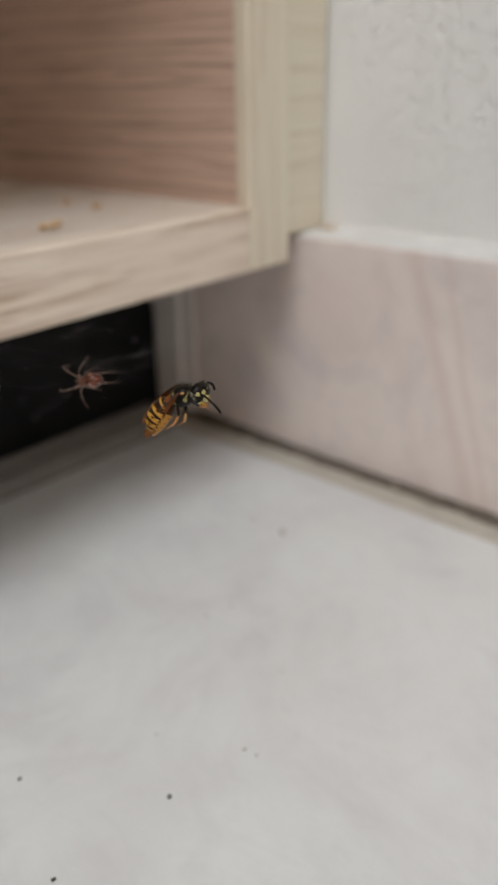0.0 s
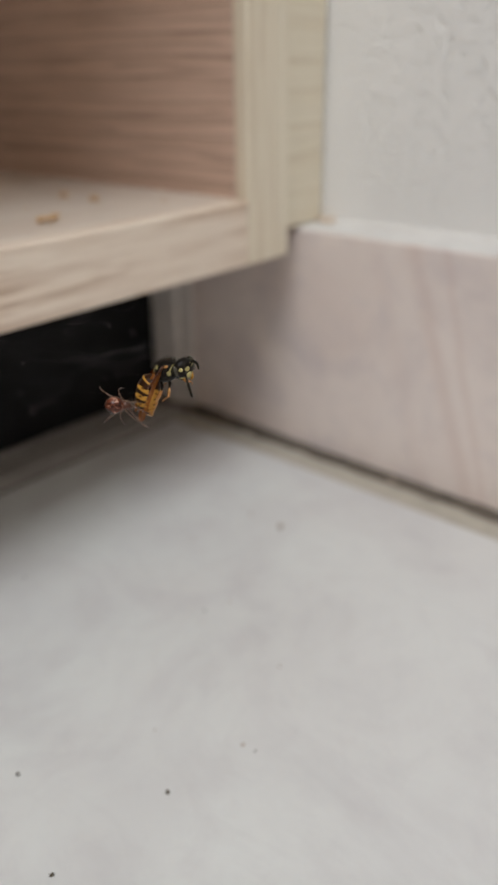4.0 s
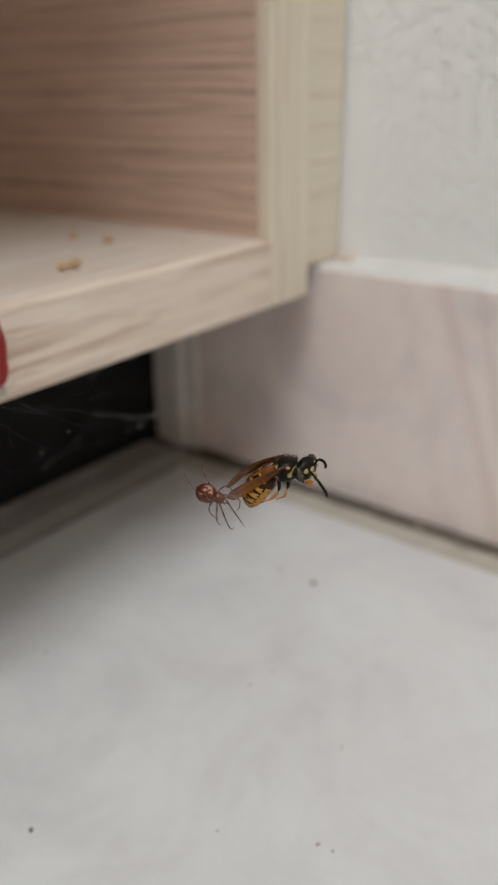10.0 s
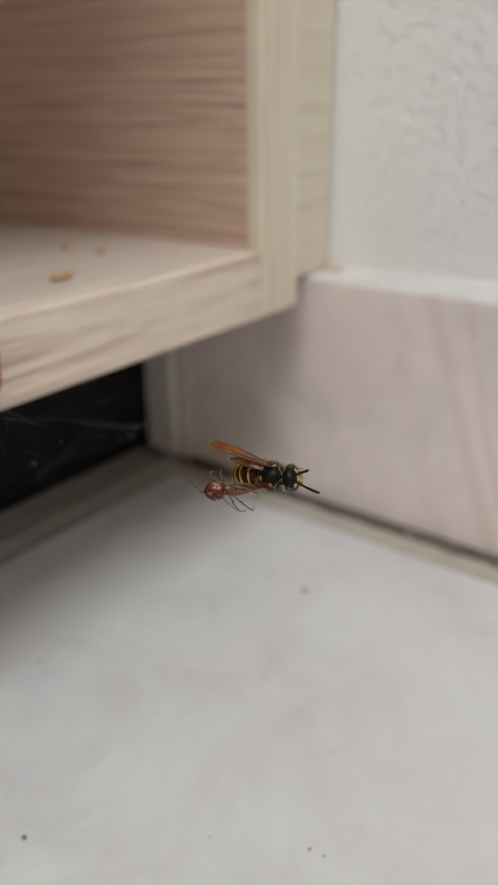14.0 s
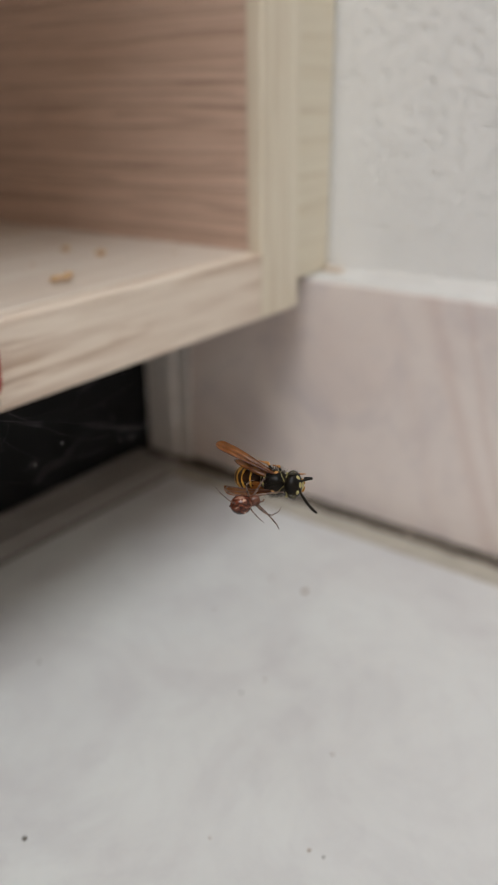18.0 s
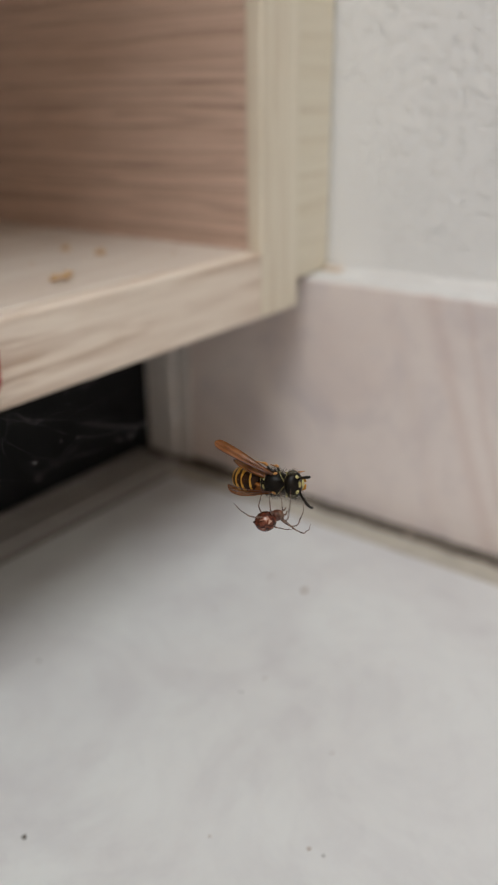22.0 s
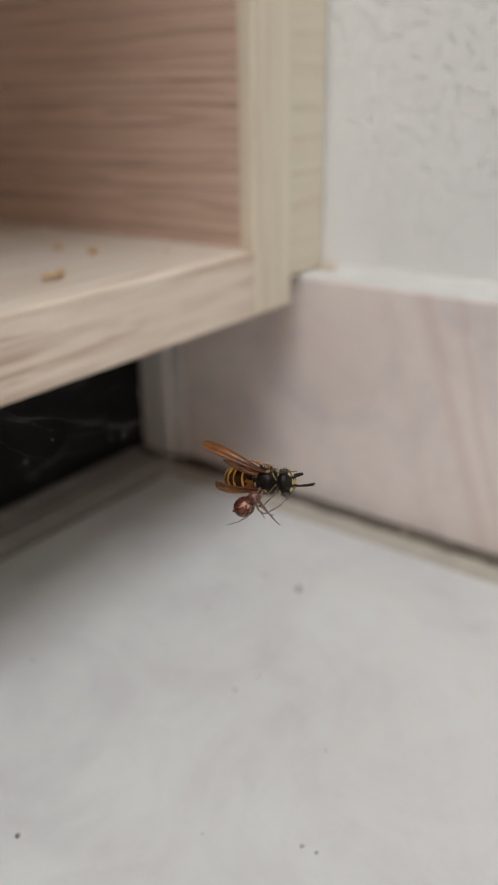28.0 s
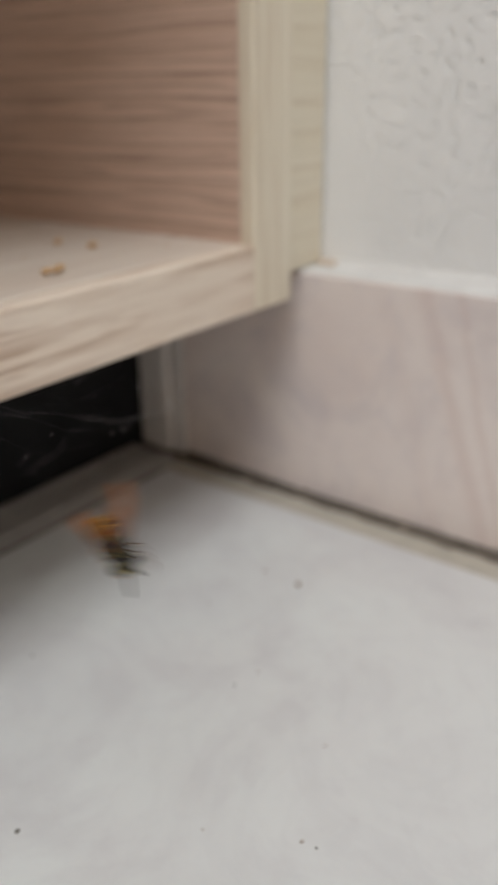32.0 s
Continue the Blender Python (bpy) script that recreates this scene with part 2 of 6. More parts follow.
RED_PLASTIC = speckled("red_plastic", (0.42, 0.022, 0.016), (0.34, 0.015, 0.012), 200, 0.3, 0.1, 0.0001)
CRUMB = speckled("orange_brown_crumb", (0.64, 0.44, 0.25), (0.50, 0.31, 0.15), 900, 0.8, 0.5, 0.0003)
SPECK = speckled("dark_dirt_speck", (0.05, 0.042, 0.03), (0.12, 0.10, 0.07), 1500, 0.9, 0.3, 0.0001)
SPECK_BROWN = speckled("brown_dirt_speck", (0.34, 0.27, 0.22), (0.46, 0.39, 0.34), 1500, 0.9, 0.3, 0.0001)
# Tan picked for the two unseen walls, to warm and dim bounced light.
BOUNCE_PAINT = speckled("tan_bounce_paint", (0.64, 0.545, 0.46), (0.60, 0.51, 0.43), 14, 0.8, 0.1, 0.0003)
WINDOW_FRAME = material("white_window_frame", (0.8, 0.8, 0.79), 0.4)[0]

CHITIN = speckled("black_chitin", (0.005, 0.0045, 0.004), (0.016, 0.011, 0.007), 900, 0.32, 0.5, 0.00010)
BAND = speckled("dark_brown_abdomen_band", (0.008, 0.005, 0.003), (0.060, 0.022, 0.008), 420, 0.32, 0.4, 0.00008)
YELLOW = speckled("yellow_chitin", (0.60, 0.34, 0.055), (0.27, 0.095, 0.018), 380, 0.35, 0.4, 0.00008)
PALE_YELLOW = speckled("pale_yellow_chitin", (0.52, 0.47, 0.22), (0.40, 0.33, 0.12), 1300, 0.38, 0.3, 0.00005)
LEG_ORANGE = speckled("orange_leg_chitin", (0.52, 0.27, 0.08), (0.36, 0.14, 0.035), 900, 0.4, 0.2, 0.00005)
EYE = speckled("dark_compound_eye", (0.030, 0.024, 0.014), (0.075, 0.066, 0.040), 1400, 0.22, 0.2, 0.00003)
HAIR = material("dark_hair", (0.022, 0.015, 0.010), 0.6)[0]
SPIDER_LEG = speckled("translucent_brown_leg", (0.20, 0.125, 0.088), (0.11, 0.063, 0.043), 1200, 0.35, 0.2, 0.00004)
SPIDER_RING = speckled("dark_leg_joint", (0.035, 0.016, 0.011), (0.07, 0.032, 0.02), 1500, 0.35, 0.2, 0.00004)
SPIDER_HEAD = speckled("reddish_brown_carapace", (0.13, 0.045, 0.022), (0.08, 0.026, 0.014), 1000, 0.3, 0.3, 0.00005)


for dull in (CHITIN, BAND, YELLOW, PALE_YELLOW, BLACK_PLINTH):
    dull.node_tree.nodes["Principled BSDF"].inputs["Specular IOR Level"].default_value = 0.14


def wing_membrane():
    mat, tree, bsdf = material("amber_wing_membrane", (0.36, 0.14, 0.04), 0.25)
    vector = object_space(tree, (0.6, 1, 1))
    fold = noise_at(tree, vector, 700, 2.0, 0.5)
    tree.links.new(ramp(tree, fold, [(0.3, (0.17, 0.050, 0.011)), (0.7, (0.42, 0.155, 0.038))]), bsdf.inputs["Base Color"])
    tree.links.new(ramp(tree, fold, [(0.3, (0.92, 0.92, 0.92)), (0.7, (0.74, 0.74, 0.74))]), bsdf.inputs["Alpha"])
    bump(tree, bsdf, fold, 0.3, 0.00008)
    return mat


def spider_pattern():
    """Glossy red-brown abdomen with pale blotches down the middle and dark flanks."""
    mat, tree, bsdf = material("glossy_red_brown_abdomen", (0.2, 0.05, 0.02), 0.2, 0.0, 0.35)
    vector = object_space(tree)
    blot = noise_at(tree, vector, 1150, 2.0, 0.5, 0.8)
    tiny = noise_at(tree, vector, 3200, 3.0, 0.6)
    split = tree.nodes.new("ShaderNodeSeparateXYZ")
    tree.links.new(vector, split.inputs[0])
    back = node(tree, "ShaderNodeMapRange", From_Min=0.0002, From_Max=0.0010)
    tree.links.new(split.outputs["Z"], back.inputs["Value"])
    plain = ramp(tree, blot, [(0.36, (0.016, 0.005, 0.004)), (0.52, (0.075, 0.015, 0.008)), (0.66, (0.16, 0.036, 0.016))])
    marked = ramp(tree, blot, [(0.40, (0.020, 0.006, 0.004)), (0.50, (0.11, 0.026, 0.013)), (0.59, (0.16, 0.04, 0.02)), (0.64, (0.50, 0.32, 0.23))])
    colour = blend(tree, back.outputs[0], plain, marked)
    colour = blend(tree, 0.15, colour, ramp(tree, tiny, [(0.3, (0.04, 0.012, 0.006)), (0.7, (0.20, 0.07, 0.035))]))
    tree.links.new(colour, bsdf.inputs["Base Color"])
    return mat


def silk():
    mat, tree, bsdf = material("spider_silk", (0.75, 0.75, 0.75), 0.25)
    bsdf.inputs["Alpha"].default_value = 0.55
    return mat


WING = wing_membrane()
SPIDER_ABDOMEN = spider_pattern()
SILK = silk()


# ---------------------------------------------------------------- mesh helpers
def mesh_of(name, bm, mats, smooth=True):
    data = bpy.data.meshes.new(name)
    bmesh.ops.recalc_face_normals(bm, faces=bm.faces)
    for f in bm.faces:
        f.smooth = smooth
    bm.to_mesh(data)
    bm.free()
    for m in mats if isinstance(mats, (list, tuple)) else [mats]:
        data.materials.append(m)
    return data


def part(name, bm, mats, parent=None, label="", at=None, smooth=True):
    ob = new(name, mesh_of(name, bm, mats, smooth))
    if parent is not None:
        ob.parent = parent
    if at is not None:
        ob.matrix_basis = at
    return tagged(ob, label)


def box(x0, x1, y0, y1, z0, z1, bevel=0.0, segments=2, bm=None):
    own = bm is None
    bm = bmesh.new() if own else bm
    made = bmesh.ops.create_cube(bm, size=1.0)
    bmesh.ops.transform(bm, matrix=Matrix.Translation(((x0 + x1) / 2, (y0 + y1) / 2, (z0 + z1) / 2)) @ Matrix.Diagonal((x1 - x0, y1 - y0, z1 - z0, 1)), verts=made["verts"])
    if bevel:
        edges = list({e for v in made["verts"] for e in v.link_edges})
        bmesh.ops.bevel(bm, geom=edges, offset=bevel, segments=segments, profile=0.5, affect="EDGES")
    return bm


def ball(bm, centre, size, turn=None, u=20, v=14, mat=0):
    m = Matrix.Translation(centre) @ (turn or Matrix()) @ Matrix.Diagonal((*size, 1))
    made = bmesh.ops.create_uvsphere(bm, u_segments=u, v_segments=v, radius=1.0, matrix=m)
    for f in {f for vert in made["verts"] for f in vert.link_faces}:
        f.material_index = mat
    return made["verts"]


def tube(bm, points, radii, sides=8, mats=None, caps=True):
    """A round tube along points; mats gives a material index for each stretch."""
    pts = [Vector(p) for p in points]
    radii = [float(r) for r in radii]
    rings, last = [], None
    for i, p in enumerate(pts):
        way = (pts[min(i + 1, len(pts) - 1)] - pts[max(i - 1, 0)]).normalized()
        side = way.orthogonal().normalized() if last is None else (last - way * last.dot(way)).normalized()
        last, other = side, way.cross(side)
        rings.append([bm.verts.new(p + radii[i] * (math.cos(a) * side + math.sin(a) * other)) for a in (2 * math.pi * k / sides for k in range(sides))])
    for i in range(len(rings) - 1):
        for k in range(sides):
            f = bm.faces.new((rings[i][k], rings[i][(k + 1) % sides], rings[i + 1][(k + 1) % sides], rings[i + 1][k]))
            f.material_index = mats[i] if mats else 0
    if caps:
        for ring, m in ((rings[0], 0), (rings[-1], -1)):
            bm.faces.new(ring).material_index = mats[m] if mats else 0
    return bm


def curve_points(points, n):
    """n points of a smooth curve through the given ones."""
    pts = [Vector(p) for p in points]
    out = []
    for j in range(n):
        s = j / (n - 1) * (len(pts) - 1)
        i = min(int(s), len(pts) - 2)
        f = s - i
        p0, p1, p2, p3 = pts[max(i - 1, 0)], pts[i], pts[i + 1], pts[min(i + 2, len(pts) - 1)]
        out.append(0.5 * (2 * p1 + (p2 - p0) * f + (2 * p0 - 5 * p1 + 4 * p2 - p3) * f * f + (3 * p1 - p0 - 3 * p2 + p3) * f ** 3))
    return out


def lumpy(bm, amount, scale, seed=0.0):
    for v in bm.verts:
        v.co += v.co.normalized() * amount * noise.noise(v.co * scale + Vector((seed, seed, seed)))


# ---------------------------------------------------------------- the setting
SKIRT_TOP, SKIRT_DEEP = 0.0717, 0.0125
SHELF_LOW, BOARD = 0.0652, 0.018
SHELF_RIGHT, SHELF_LEFT = -0.0070, -0.86
BACK = 0.30
ROOM_LEFT, ROOM_FRONT, ROOM_TOP = -3.0, -2.6, 2.5
TRIM_FRONT, TRIM_BACK = 0.0495, 0.0700


def wall(name, bm, label, paint=None):
    return tagged(part(name, bm, paint or PLASTER, smooth=False), label, "wall", kind="structure")


def build_room():
    wall("wall_east", box(SKIRT_DEEP, 0.2, ROOM_FRONT, BACK, -0.02, ROOM_TOP), "white rough-plastered wall above a tile skirting")
    wall("wall_north", box(ROOM_LEFT, 0.2, BACK, BACK + 0.2, -0.02, ROOM_TOP), "white plastered wall behind the wooden shelf")
    wall("wall_west", box(ROOM_LEFT - 0.2, ROOM_LEFT, ROOM_FRONT, BACK + 0.2, -0.02, ROOM_TOP), "unseen wall, tan to warm and dim the bounced light", BOUNCE_PAINT)
    wall("wall_south", box(ROOM_LEFT - 0.2, 0.2, ROOM_FRONT - 0.2, ROOM_FRONT, -0.02, ROOM_TOP), "unseen wall, tan to warm and dim the bounced light", BOUNCE_PAINT)
    x0, x1, y0, y1 = -2.10, -0.50, -1.30, 0.28
    bm = bmesh.new()
    for a, b, c, d in ((ROOM_LEFT - 0.2, x0, ROOM_FRONT - 0.2, BACK + 0.2), (x1, 0.2, ROOM_FRONT - 0.2, BACK + 0.2), (x0, x1, ROOM_FRONT - 0.2, y0), (x0, x1, y1, BACK + 0.2)):
        box(a, b, c, d, ROOM_TOP, ROOM_TOP + 0.15, bm=bm)
    ceiling = part("ceiling", bm, PLASTER, smooth=False)
    tagged(ceiling, "plain white ceiling with a roof window opening", "ceiling", kind="structure")
    window = tagged(new("window_1"), "white framed roof window lighting the room", "window", kind="structure")
    z = ROOM_TOP + 0.06
    for a, b, c, d in ((x0, x1, y0, y0 + 0.05), (x0, x1, y1 - 0.05, y1), (x0, x0 + 0.05, y0 + 0.05, y1 - 0.05), (x1 - 0.05, x1, y0 + 0.05, y1 - 0.05)):
        part("window_frame", box(a, b, c, d, z, z + 0.05, 0.004), WINDOW_FRAME, window)


def build_floor():
    """Large pale tiles on a bed; the joint along the skirting is grouted and has a dark gap at the wall."""
    floor = part("floor", box(ROOM_LEFT, SKIRT_DEEP, ROOM_FRONT, BACK, -0.03, -0.009), GROUT, smooth=False)
    tagged(floor, "pale glazed tile floor with beige grout joints", "floor", kind="structure")
    edge_x, edge_y, wide, gap = -0.0135, TRIM_FRONT - 0.002, 0.598, 0.003
    tile = mesh_of("tile", box(-wide, 0, -wide, 0, -0.009, 0, 0.0009, 3), FLOOR_TILE, False)
    for i in range(5):
        for j in range(5):
            ob = new("tile", tile)
            ob.parent = floor
            ob.matrix_basis = pose(edge_x - i * (wide + gap), edge_y - j * (wide + gap), 0)
    # grout strip beside the skirting, slightly hollow and uneven
    bm = bmesh.new()
    n, rows = 260, [(-0.0134, -0.0004), (-0.0115, -0.0009), (-0.0080, -0.0012), (-0.0058, -0.0009), (-0.0043, -0.0010), (-0.0039, -0.0030)]
    grid = []
    for i in range(n + 1):
        y = TRIM_FRONT - i * 0.0023
        grid.append([bm.verts.new((x + 0.0006 * noise.noise(Vector((x * 900, y * 160, 1.0))) * (k > 3), y, z + 0.0005 * noise.noise(Vector((x * 400, y * 260, 7.0))))) for k, (x, z) in enumerate(rows)])
    for a, b in zip(grid, grid[1:]):
        for k in range(len(rows) - 1):
            bm.faces.new((a[k], a[k + 1], b[k + 1], b[k]))
    part("grout_strip", bm, GROUT, floor, "uneven beige grout along the wall")
    # dark brown sheet in the open gap at the wall, rising towards the corner
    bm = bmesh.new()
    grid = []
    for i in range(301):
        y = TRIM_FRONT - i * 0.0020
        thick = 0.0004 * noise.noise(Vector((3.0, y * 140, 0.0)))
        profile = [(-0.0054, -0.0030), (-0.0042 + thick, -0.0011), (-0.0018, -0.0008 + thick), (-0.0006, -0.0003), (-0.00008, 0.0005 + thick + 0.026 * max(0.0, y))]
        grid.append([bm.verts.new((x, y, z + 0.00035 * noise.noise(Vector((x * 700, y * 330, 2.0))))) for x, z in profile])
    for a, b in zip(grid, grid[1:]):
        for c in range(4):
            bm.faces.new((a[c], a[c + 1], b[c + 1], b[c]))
    part("gap_fill", bm, DARK_FILL, floor, "dark brown filling at the foot of the skirting")
    bm = bmesh.new()
    rng = random.Random(4)
    for y, r in ((0.0205, 0.0009), (-0.0385, 0.0011), (0.0330, 0.0006)):
        ball(bm, (-0.0016, y, -0.0006), (r * 0.9, r * rng.uniform(0.9, 1.8), r * 0.7), u=10, v=7)
    part("grout_crumbs", bm, SPECK_BROWN, floor, "broken grout lumps in the gap")


def build_skirting():
    skirting = tagged(new("baseboard"), "pinkish grey marbled tile skirting with a pale top edge", "baseboard", kind="structure")
    y = TRIM_FRONT
    for k in range(4):
        y0 = y - 0.598
        tile = part("skirting_tile", box(0.0, SKIRT_DEEP - 0.0012, y0, y, -0.0085, SKIRT_TOP, 0.0007, 3), SKIRT_TILE, skirting, smooth=False)
        # unglazed pale top edge with a bead of paint and filler
        bm = bmesh.new()
        n = 150
        grid = []
        for i in range(n + 1):
            yy = y - i * 0.598 / n
            w = noise.noise(Vector((yy * 120, k * 3.0, 0)))
            w2 = noise.noise(Vector((yy * 330, k * 3.0, 5)))
            profile = [(0.0006, SKIRT_TOP + 0.0001), (0.0020, SKIRT_TOP + 0.0005 + 0.0002 * w), (0.0085 + 0.0008 * w, SKIRT_TOP + 0.0006 + 0.0003 * w2), (0.0112, SKIRT_TOP + 0.0012 + 0.0004 * w), (0.0127, SKIRT_TOP + 0.0026 + 0.0007 * w2)]
            grid.append([bm.verts.new((x, yy, z)) for x, z in profile])
        for a, b in zip(grid, grid[1:]):
            for c in range(len(a) - 1):
                bm.faces.new((a[c], a[c + 1], b[c + 1], b[c]))
        part("top_edge", bm, TILE_EDGE, tile, "white paint and filler along the top")
        y = y0 - 0.002


def build_trim():
    """Grey stepped trim that frames the dark plinth at the floor and at the wall."""
    trim = tagged(new("trim"), "grey stepped plastic trim round the dark plinth", "trim", kind="structure")
    left = SHELF_LEFT
    bm = bmesh.new()
    steps = [(0.0495, 0.0528, 0.0007), (0.0528, 0.0556, 0.0015), (0.0556, 0.0668, 0.0007), (0.0668, 0.0700, 0.0012)]
    for y0, y1, h in steps:
        box(left, -0.0060, y0, y1, -0.009, h, 0.0006, bm=bm)
    part("floor_strip", bm, SHADED_TRIM, trim)
    # dark brown pieces between the strip and the floor tiles, and in the corner
    part("seam_fill", box(left, -0.0140, TRIM_FRONT - 0.0030, TRIM_FRONT + 0.0004, -0.009, -0.0006, 0.0002), DARK_FILL, trim, "dark brown seam before the strip", smooth=False)
    part("corner_fill", box(-0.0060, -0.0004, TRIM_FRONT - 0.0010, TRIM_BACK, -0.009, 0.0003, 0.0002), DARK_FILL, trim, "dark brown piece in the corner", smooth=False)
    bm = bmesh.new()
    for y0, y1, h in ((0.0497, 0.0555, 0.0006), (0.0555, 0.0632, 0.0022), (0.0632, 0.0700, 0.0012)):
        box(-h, SKIRT_DEEP, y0, y1, -0.009, SHELF_LOW, 0.0006, bm=bm)
    part("wall_strip", bm, GREY_TRIM, trim)


def build_shelf():
    shelf = tagged(new("wooden_shelf"), "open pine shelf unit with pale lipped edges on a dark plinth", "shelf")
    # Unseen upper boards and height, set so they shade the interior and the floor.
    top, high = 0.24, 0.78
    deep = BACK - 0.002
    lip = 0.005
    side_left = SHELF_RIGHT - BOARD
    part("bottom_board", box(SHELF_LEFT + BOARD, side_left, lip, deep, SHELF_LOW, SHELF_LOW + BOARD, 0.0003, 1), PALE_PINE_X, shelf, "pale pine bottom board", smooth=False)
    part("bottom_lipping", box(SHELF_LEFT, side_left, 0, lip, SHELF_LOW, SHELF_LOW + BOARD, 0.0009, 3), PALE_PINE_FRONT, shelf, "pale lipping with lengthwise grain", smooth=False)
    part("side_panel", box(side_left, SHELF_RIGHT, lip, deep, SHELF_LOW, high, 0.0003, 1), PINK_PINE, shelf, "brown banded pine side panel", smooth=False)
    part("side_lipping", box(side_left, SHELF_RIGHT - 0.0042, 0, lip, SHELF_LOW, high, 0.0007, 3), PALE_PINE, shelf, "pale upright lipping", smooth=False)
    part("side_bead", box(SHELF_RIGHT - 0.0040, SHELF_RIGHT, 0.0002, lip, SHELF_LOW, high, 0.0008, 3), PALE_PINE, shelf, "narrow pale edge bead", smooth=False)
    part("side_panel", box(SHELF_LEFT, SHELF_LEFT + BOARD, lip, deep, SHELF_LOW + BOARD, high, 0.0003, 1), PINK_PINE, shelf, smooth=False)
    for z in (top, 0.5 * (top + high)):
        part("added_middle_board", box(SHELF_LEFT + BOARD, side_left, 0, deep - 0.008, z, z + BOARD, 0.0008, 2), PALE_PINE_X, shelf, smooth=False)
    part("top_board", box(SHELF_LEFT, SHELF_RIGHT, 0, deep, high, high + BOARD, 0.0008, 2), PALE_PINE_X, shelf, smooth=False)
    part("back_panel", box(SHELF_LEFT + BOARD, side_left, deep - 0.008, deep, SHELF_LOW + BOARD, high, 0.0003, 1), PINK_PINE, shelf, smooth=False)
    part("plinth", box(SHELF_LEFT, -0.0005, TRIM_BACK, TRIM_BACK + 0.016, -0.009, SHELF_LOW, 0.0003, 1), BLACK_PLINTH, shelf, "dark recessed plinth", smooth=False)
    strip = part("filler_strip", box(SHELF_RIGHT, 0.0121, 0.0020, 0.03, SKIRT_TOP + 0.0009, high, 0.0006, 2), YELLOW_PINE, shelf, "yellowish pine filler strip against the wall", smooth=False)
    part("filler_tail", box(0.0092, 0.0123, -0.0040, 0.0019, SKIRT_TOP + 0.0006, SKIRT_TOP + 0.0022, 0.0006, 2), SPLINTER, strip, "broken splinter of brown wood at its foot", smooth=False)
    # the unit leans a hair to its left
    shelf.matrix_basis = Matrix.Translation((SHELF_RIGHT, 0, SHELF_LOW)) @ pose(0, 0, 0, 0, -0.35, 0) @ Matrix.Translation((-SHELF_RIGHT, 0, -SHELF_LOW))
    return shelf


def build_red_clip():
    """Red plastic thing hung on the front edge of the board, with a tan foot."""
    clip = tagged(new("red_clip"), "red plastic clip hooked on the shelf's front edge", "clip")
    bm = bmesh.new()
    outline = [(-0.0190, 0.0700), (-0.0014, 0.0700), (0.0, 0.0722), (-0.0002, 0.0785), (-0.0010, 0.0850), (-0.0190, 0.0850)]
    faces = []
    for y in (-0.0052, -0.0004):
        faces.append([bm.verts.new((x, y, z)) for x, z in outline])
    bm.faces.new(faces[0])
    bm.faces.new(list(reversed(faces[1])))
    for k in range(len(outline)):
        bm.faces.new((faces[0][k], faces[0][(k + 1) % len(outline)], faces[1][(k + 1) % len(outline)], faces[1][k]))
    bmesh.ops.bevel(bm, geom=list(bm.edges), offset=0.0007, segments=3, affect="EDGES")
    part("body", bm, RED_PLASTIC, clip)
    part("foot", box(-0.0185, -0.0010, -0.0048, -0.0003, 0.0682, 0.0702, 0.0006), GROUT, clip, "tan worn foot")
    part("hook", box(-0.0185, -0.0040, -0.0044, 0.012, 0.0834, 0.0848, 0.0004), RED_PLASTIC, clip)
    clip.matrix_basis = pose(-0.1129, 0, -0.0004)


def build_crumbs():
    rng = random.Random(2)
    top = SHELF_LOW + BOARD
    for x, y, r, kind in ((-0.0822, 0.0150, 0.0013, 0), (-0.0800, 0.0146, 0.0012, 0), (-0.0779, 0.0158, 0.0013, 0), (-0.0540, 0.0444, 0.0013, 1), (-0.0533, 0.0318, 0.0013, 1), (-0.0400, 0.018, 0.0005, 1), (-0.072, 0.036, 0.0004, 1), (-0.095, 0.030, 0.0005, 1)):
        bm = bmesh.new()
        ball(bm, (0, 0, r * 0.5), (r, r * 0.75, r * 0.55), u=16, v=10)
        for v in bm.verts:
            v.co += (v.co - Vector((0, 0, r * 0.5))) * 0.55 * noise.noise(v.co * 1400 + Vector((x * 900, y, 0)))
        low = min(v.co.z for v in bm.verts)
        for v in bm.verts:
            v.co.z -= low
        ob = part("crumb", bm, CRUMB)
        ob.matrix_basis = pose(x, y, top, 0, 0, rng.uniform(0, 360))
        tagged(ob, "orange-brown crumb lying on the pine board" if kind == 0 else "small brown crumb on the pine board", "crumb", "crumbs on the shelf")
    for x, y, r, dark in ((-0.1397, -0.0310, 0.00050, 1), (-0.0471, -0.0298, 0.00095, 0), (-0.1284, -0.0696, 0.00050, 1), (-0.1435, -0.0461, 0.00042, 1), (-0.1512, -0.0669, 0.00045, 1),
                          (-0.0875, -0.0395, 0.0003, 1), (-0.0810, -0.0412, 0.00035, 0), (-0.0907, -0.0647, 0.0003, 0), (-0.0671, -0.0155, 0.00035, 0), (-0.1200, -0.0572, 0.00025, 0),
                          (-0.1117, -0.0727, 0.00040, 0), (-0.1114, -0.0754, 0.00022, 1), (-0.0470, -0.0189, 0.0005, 0), (-0.1073, 0.0047, 0.0003, 1)):
        bm = bmesh.new()
        ball(bm, (0, 0, r * 0.35), (r, r * 0.8, r * 0.4), u=10, v=7)
        lumpy(bm, r * 0.35, 2500, x * 500)
        low = min(v.co.z for v in bm.verts)
        for v in bm.verts:
            v.co.z -= low
        ob = part("dirt_speck", bm, SPECK if dark else SPECK_BROWN)
        ob.matrix_basis = pose(x, y, 0, 0, 0, rng.uniform(0, 360))
        tagged(ob, "dark dirt speck on the pale floor tile" if dark else "blurred brown dirt speck on the floor tile", "speck", "specks on the floor")


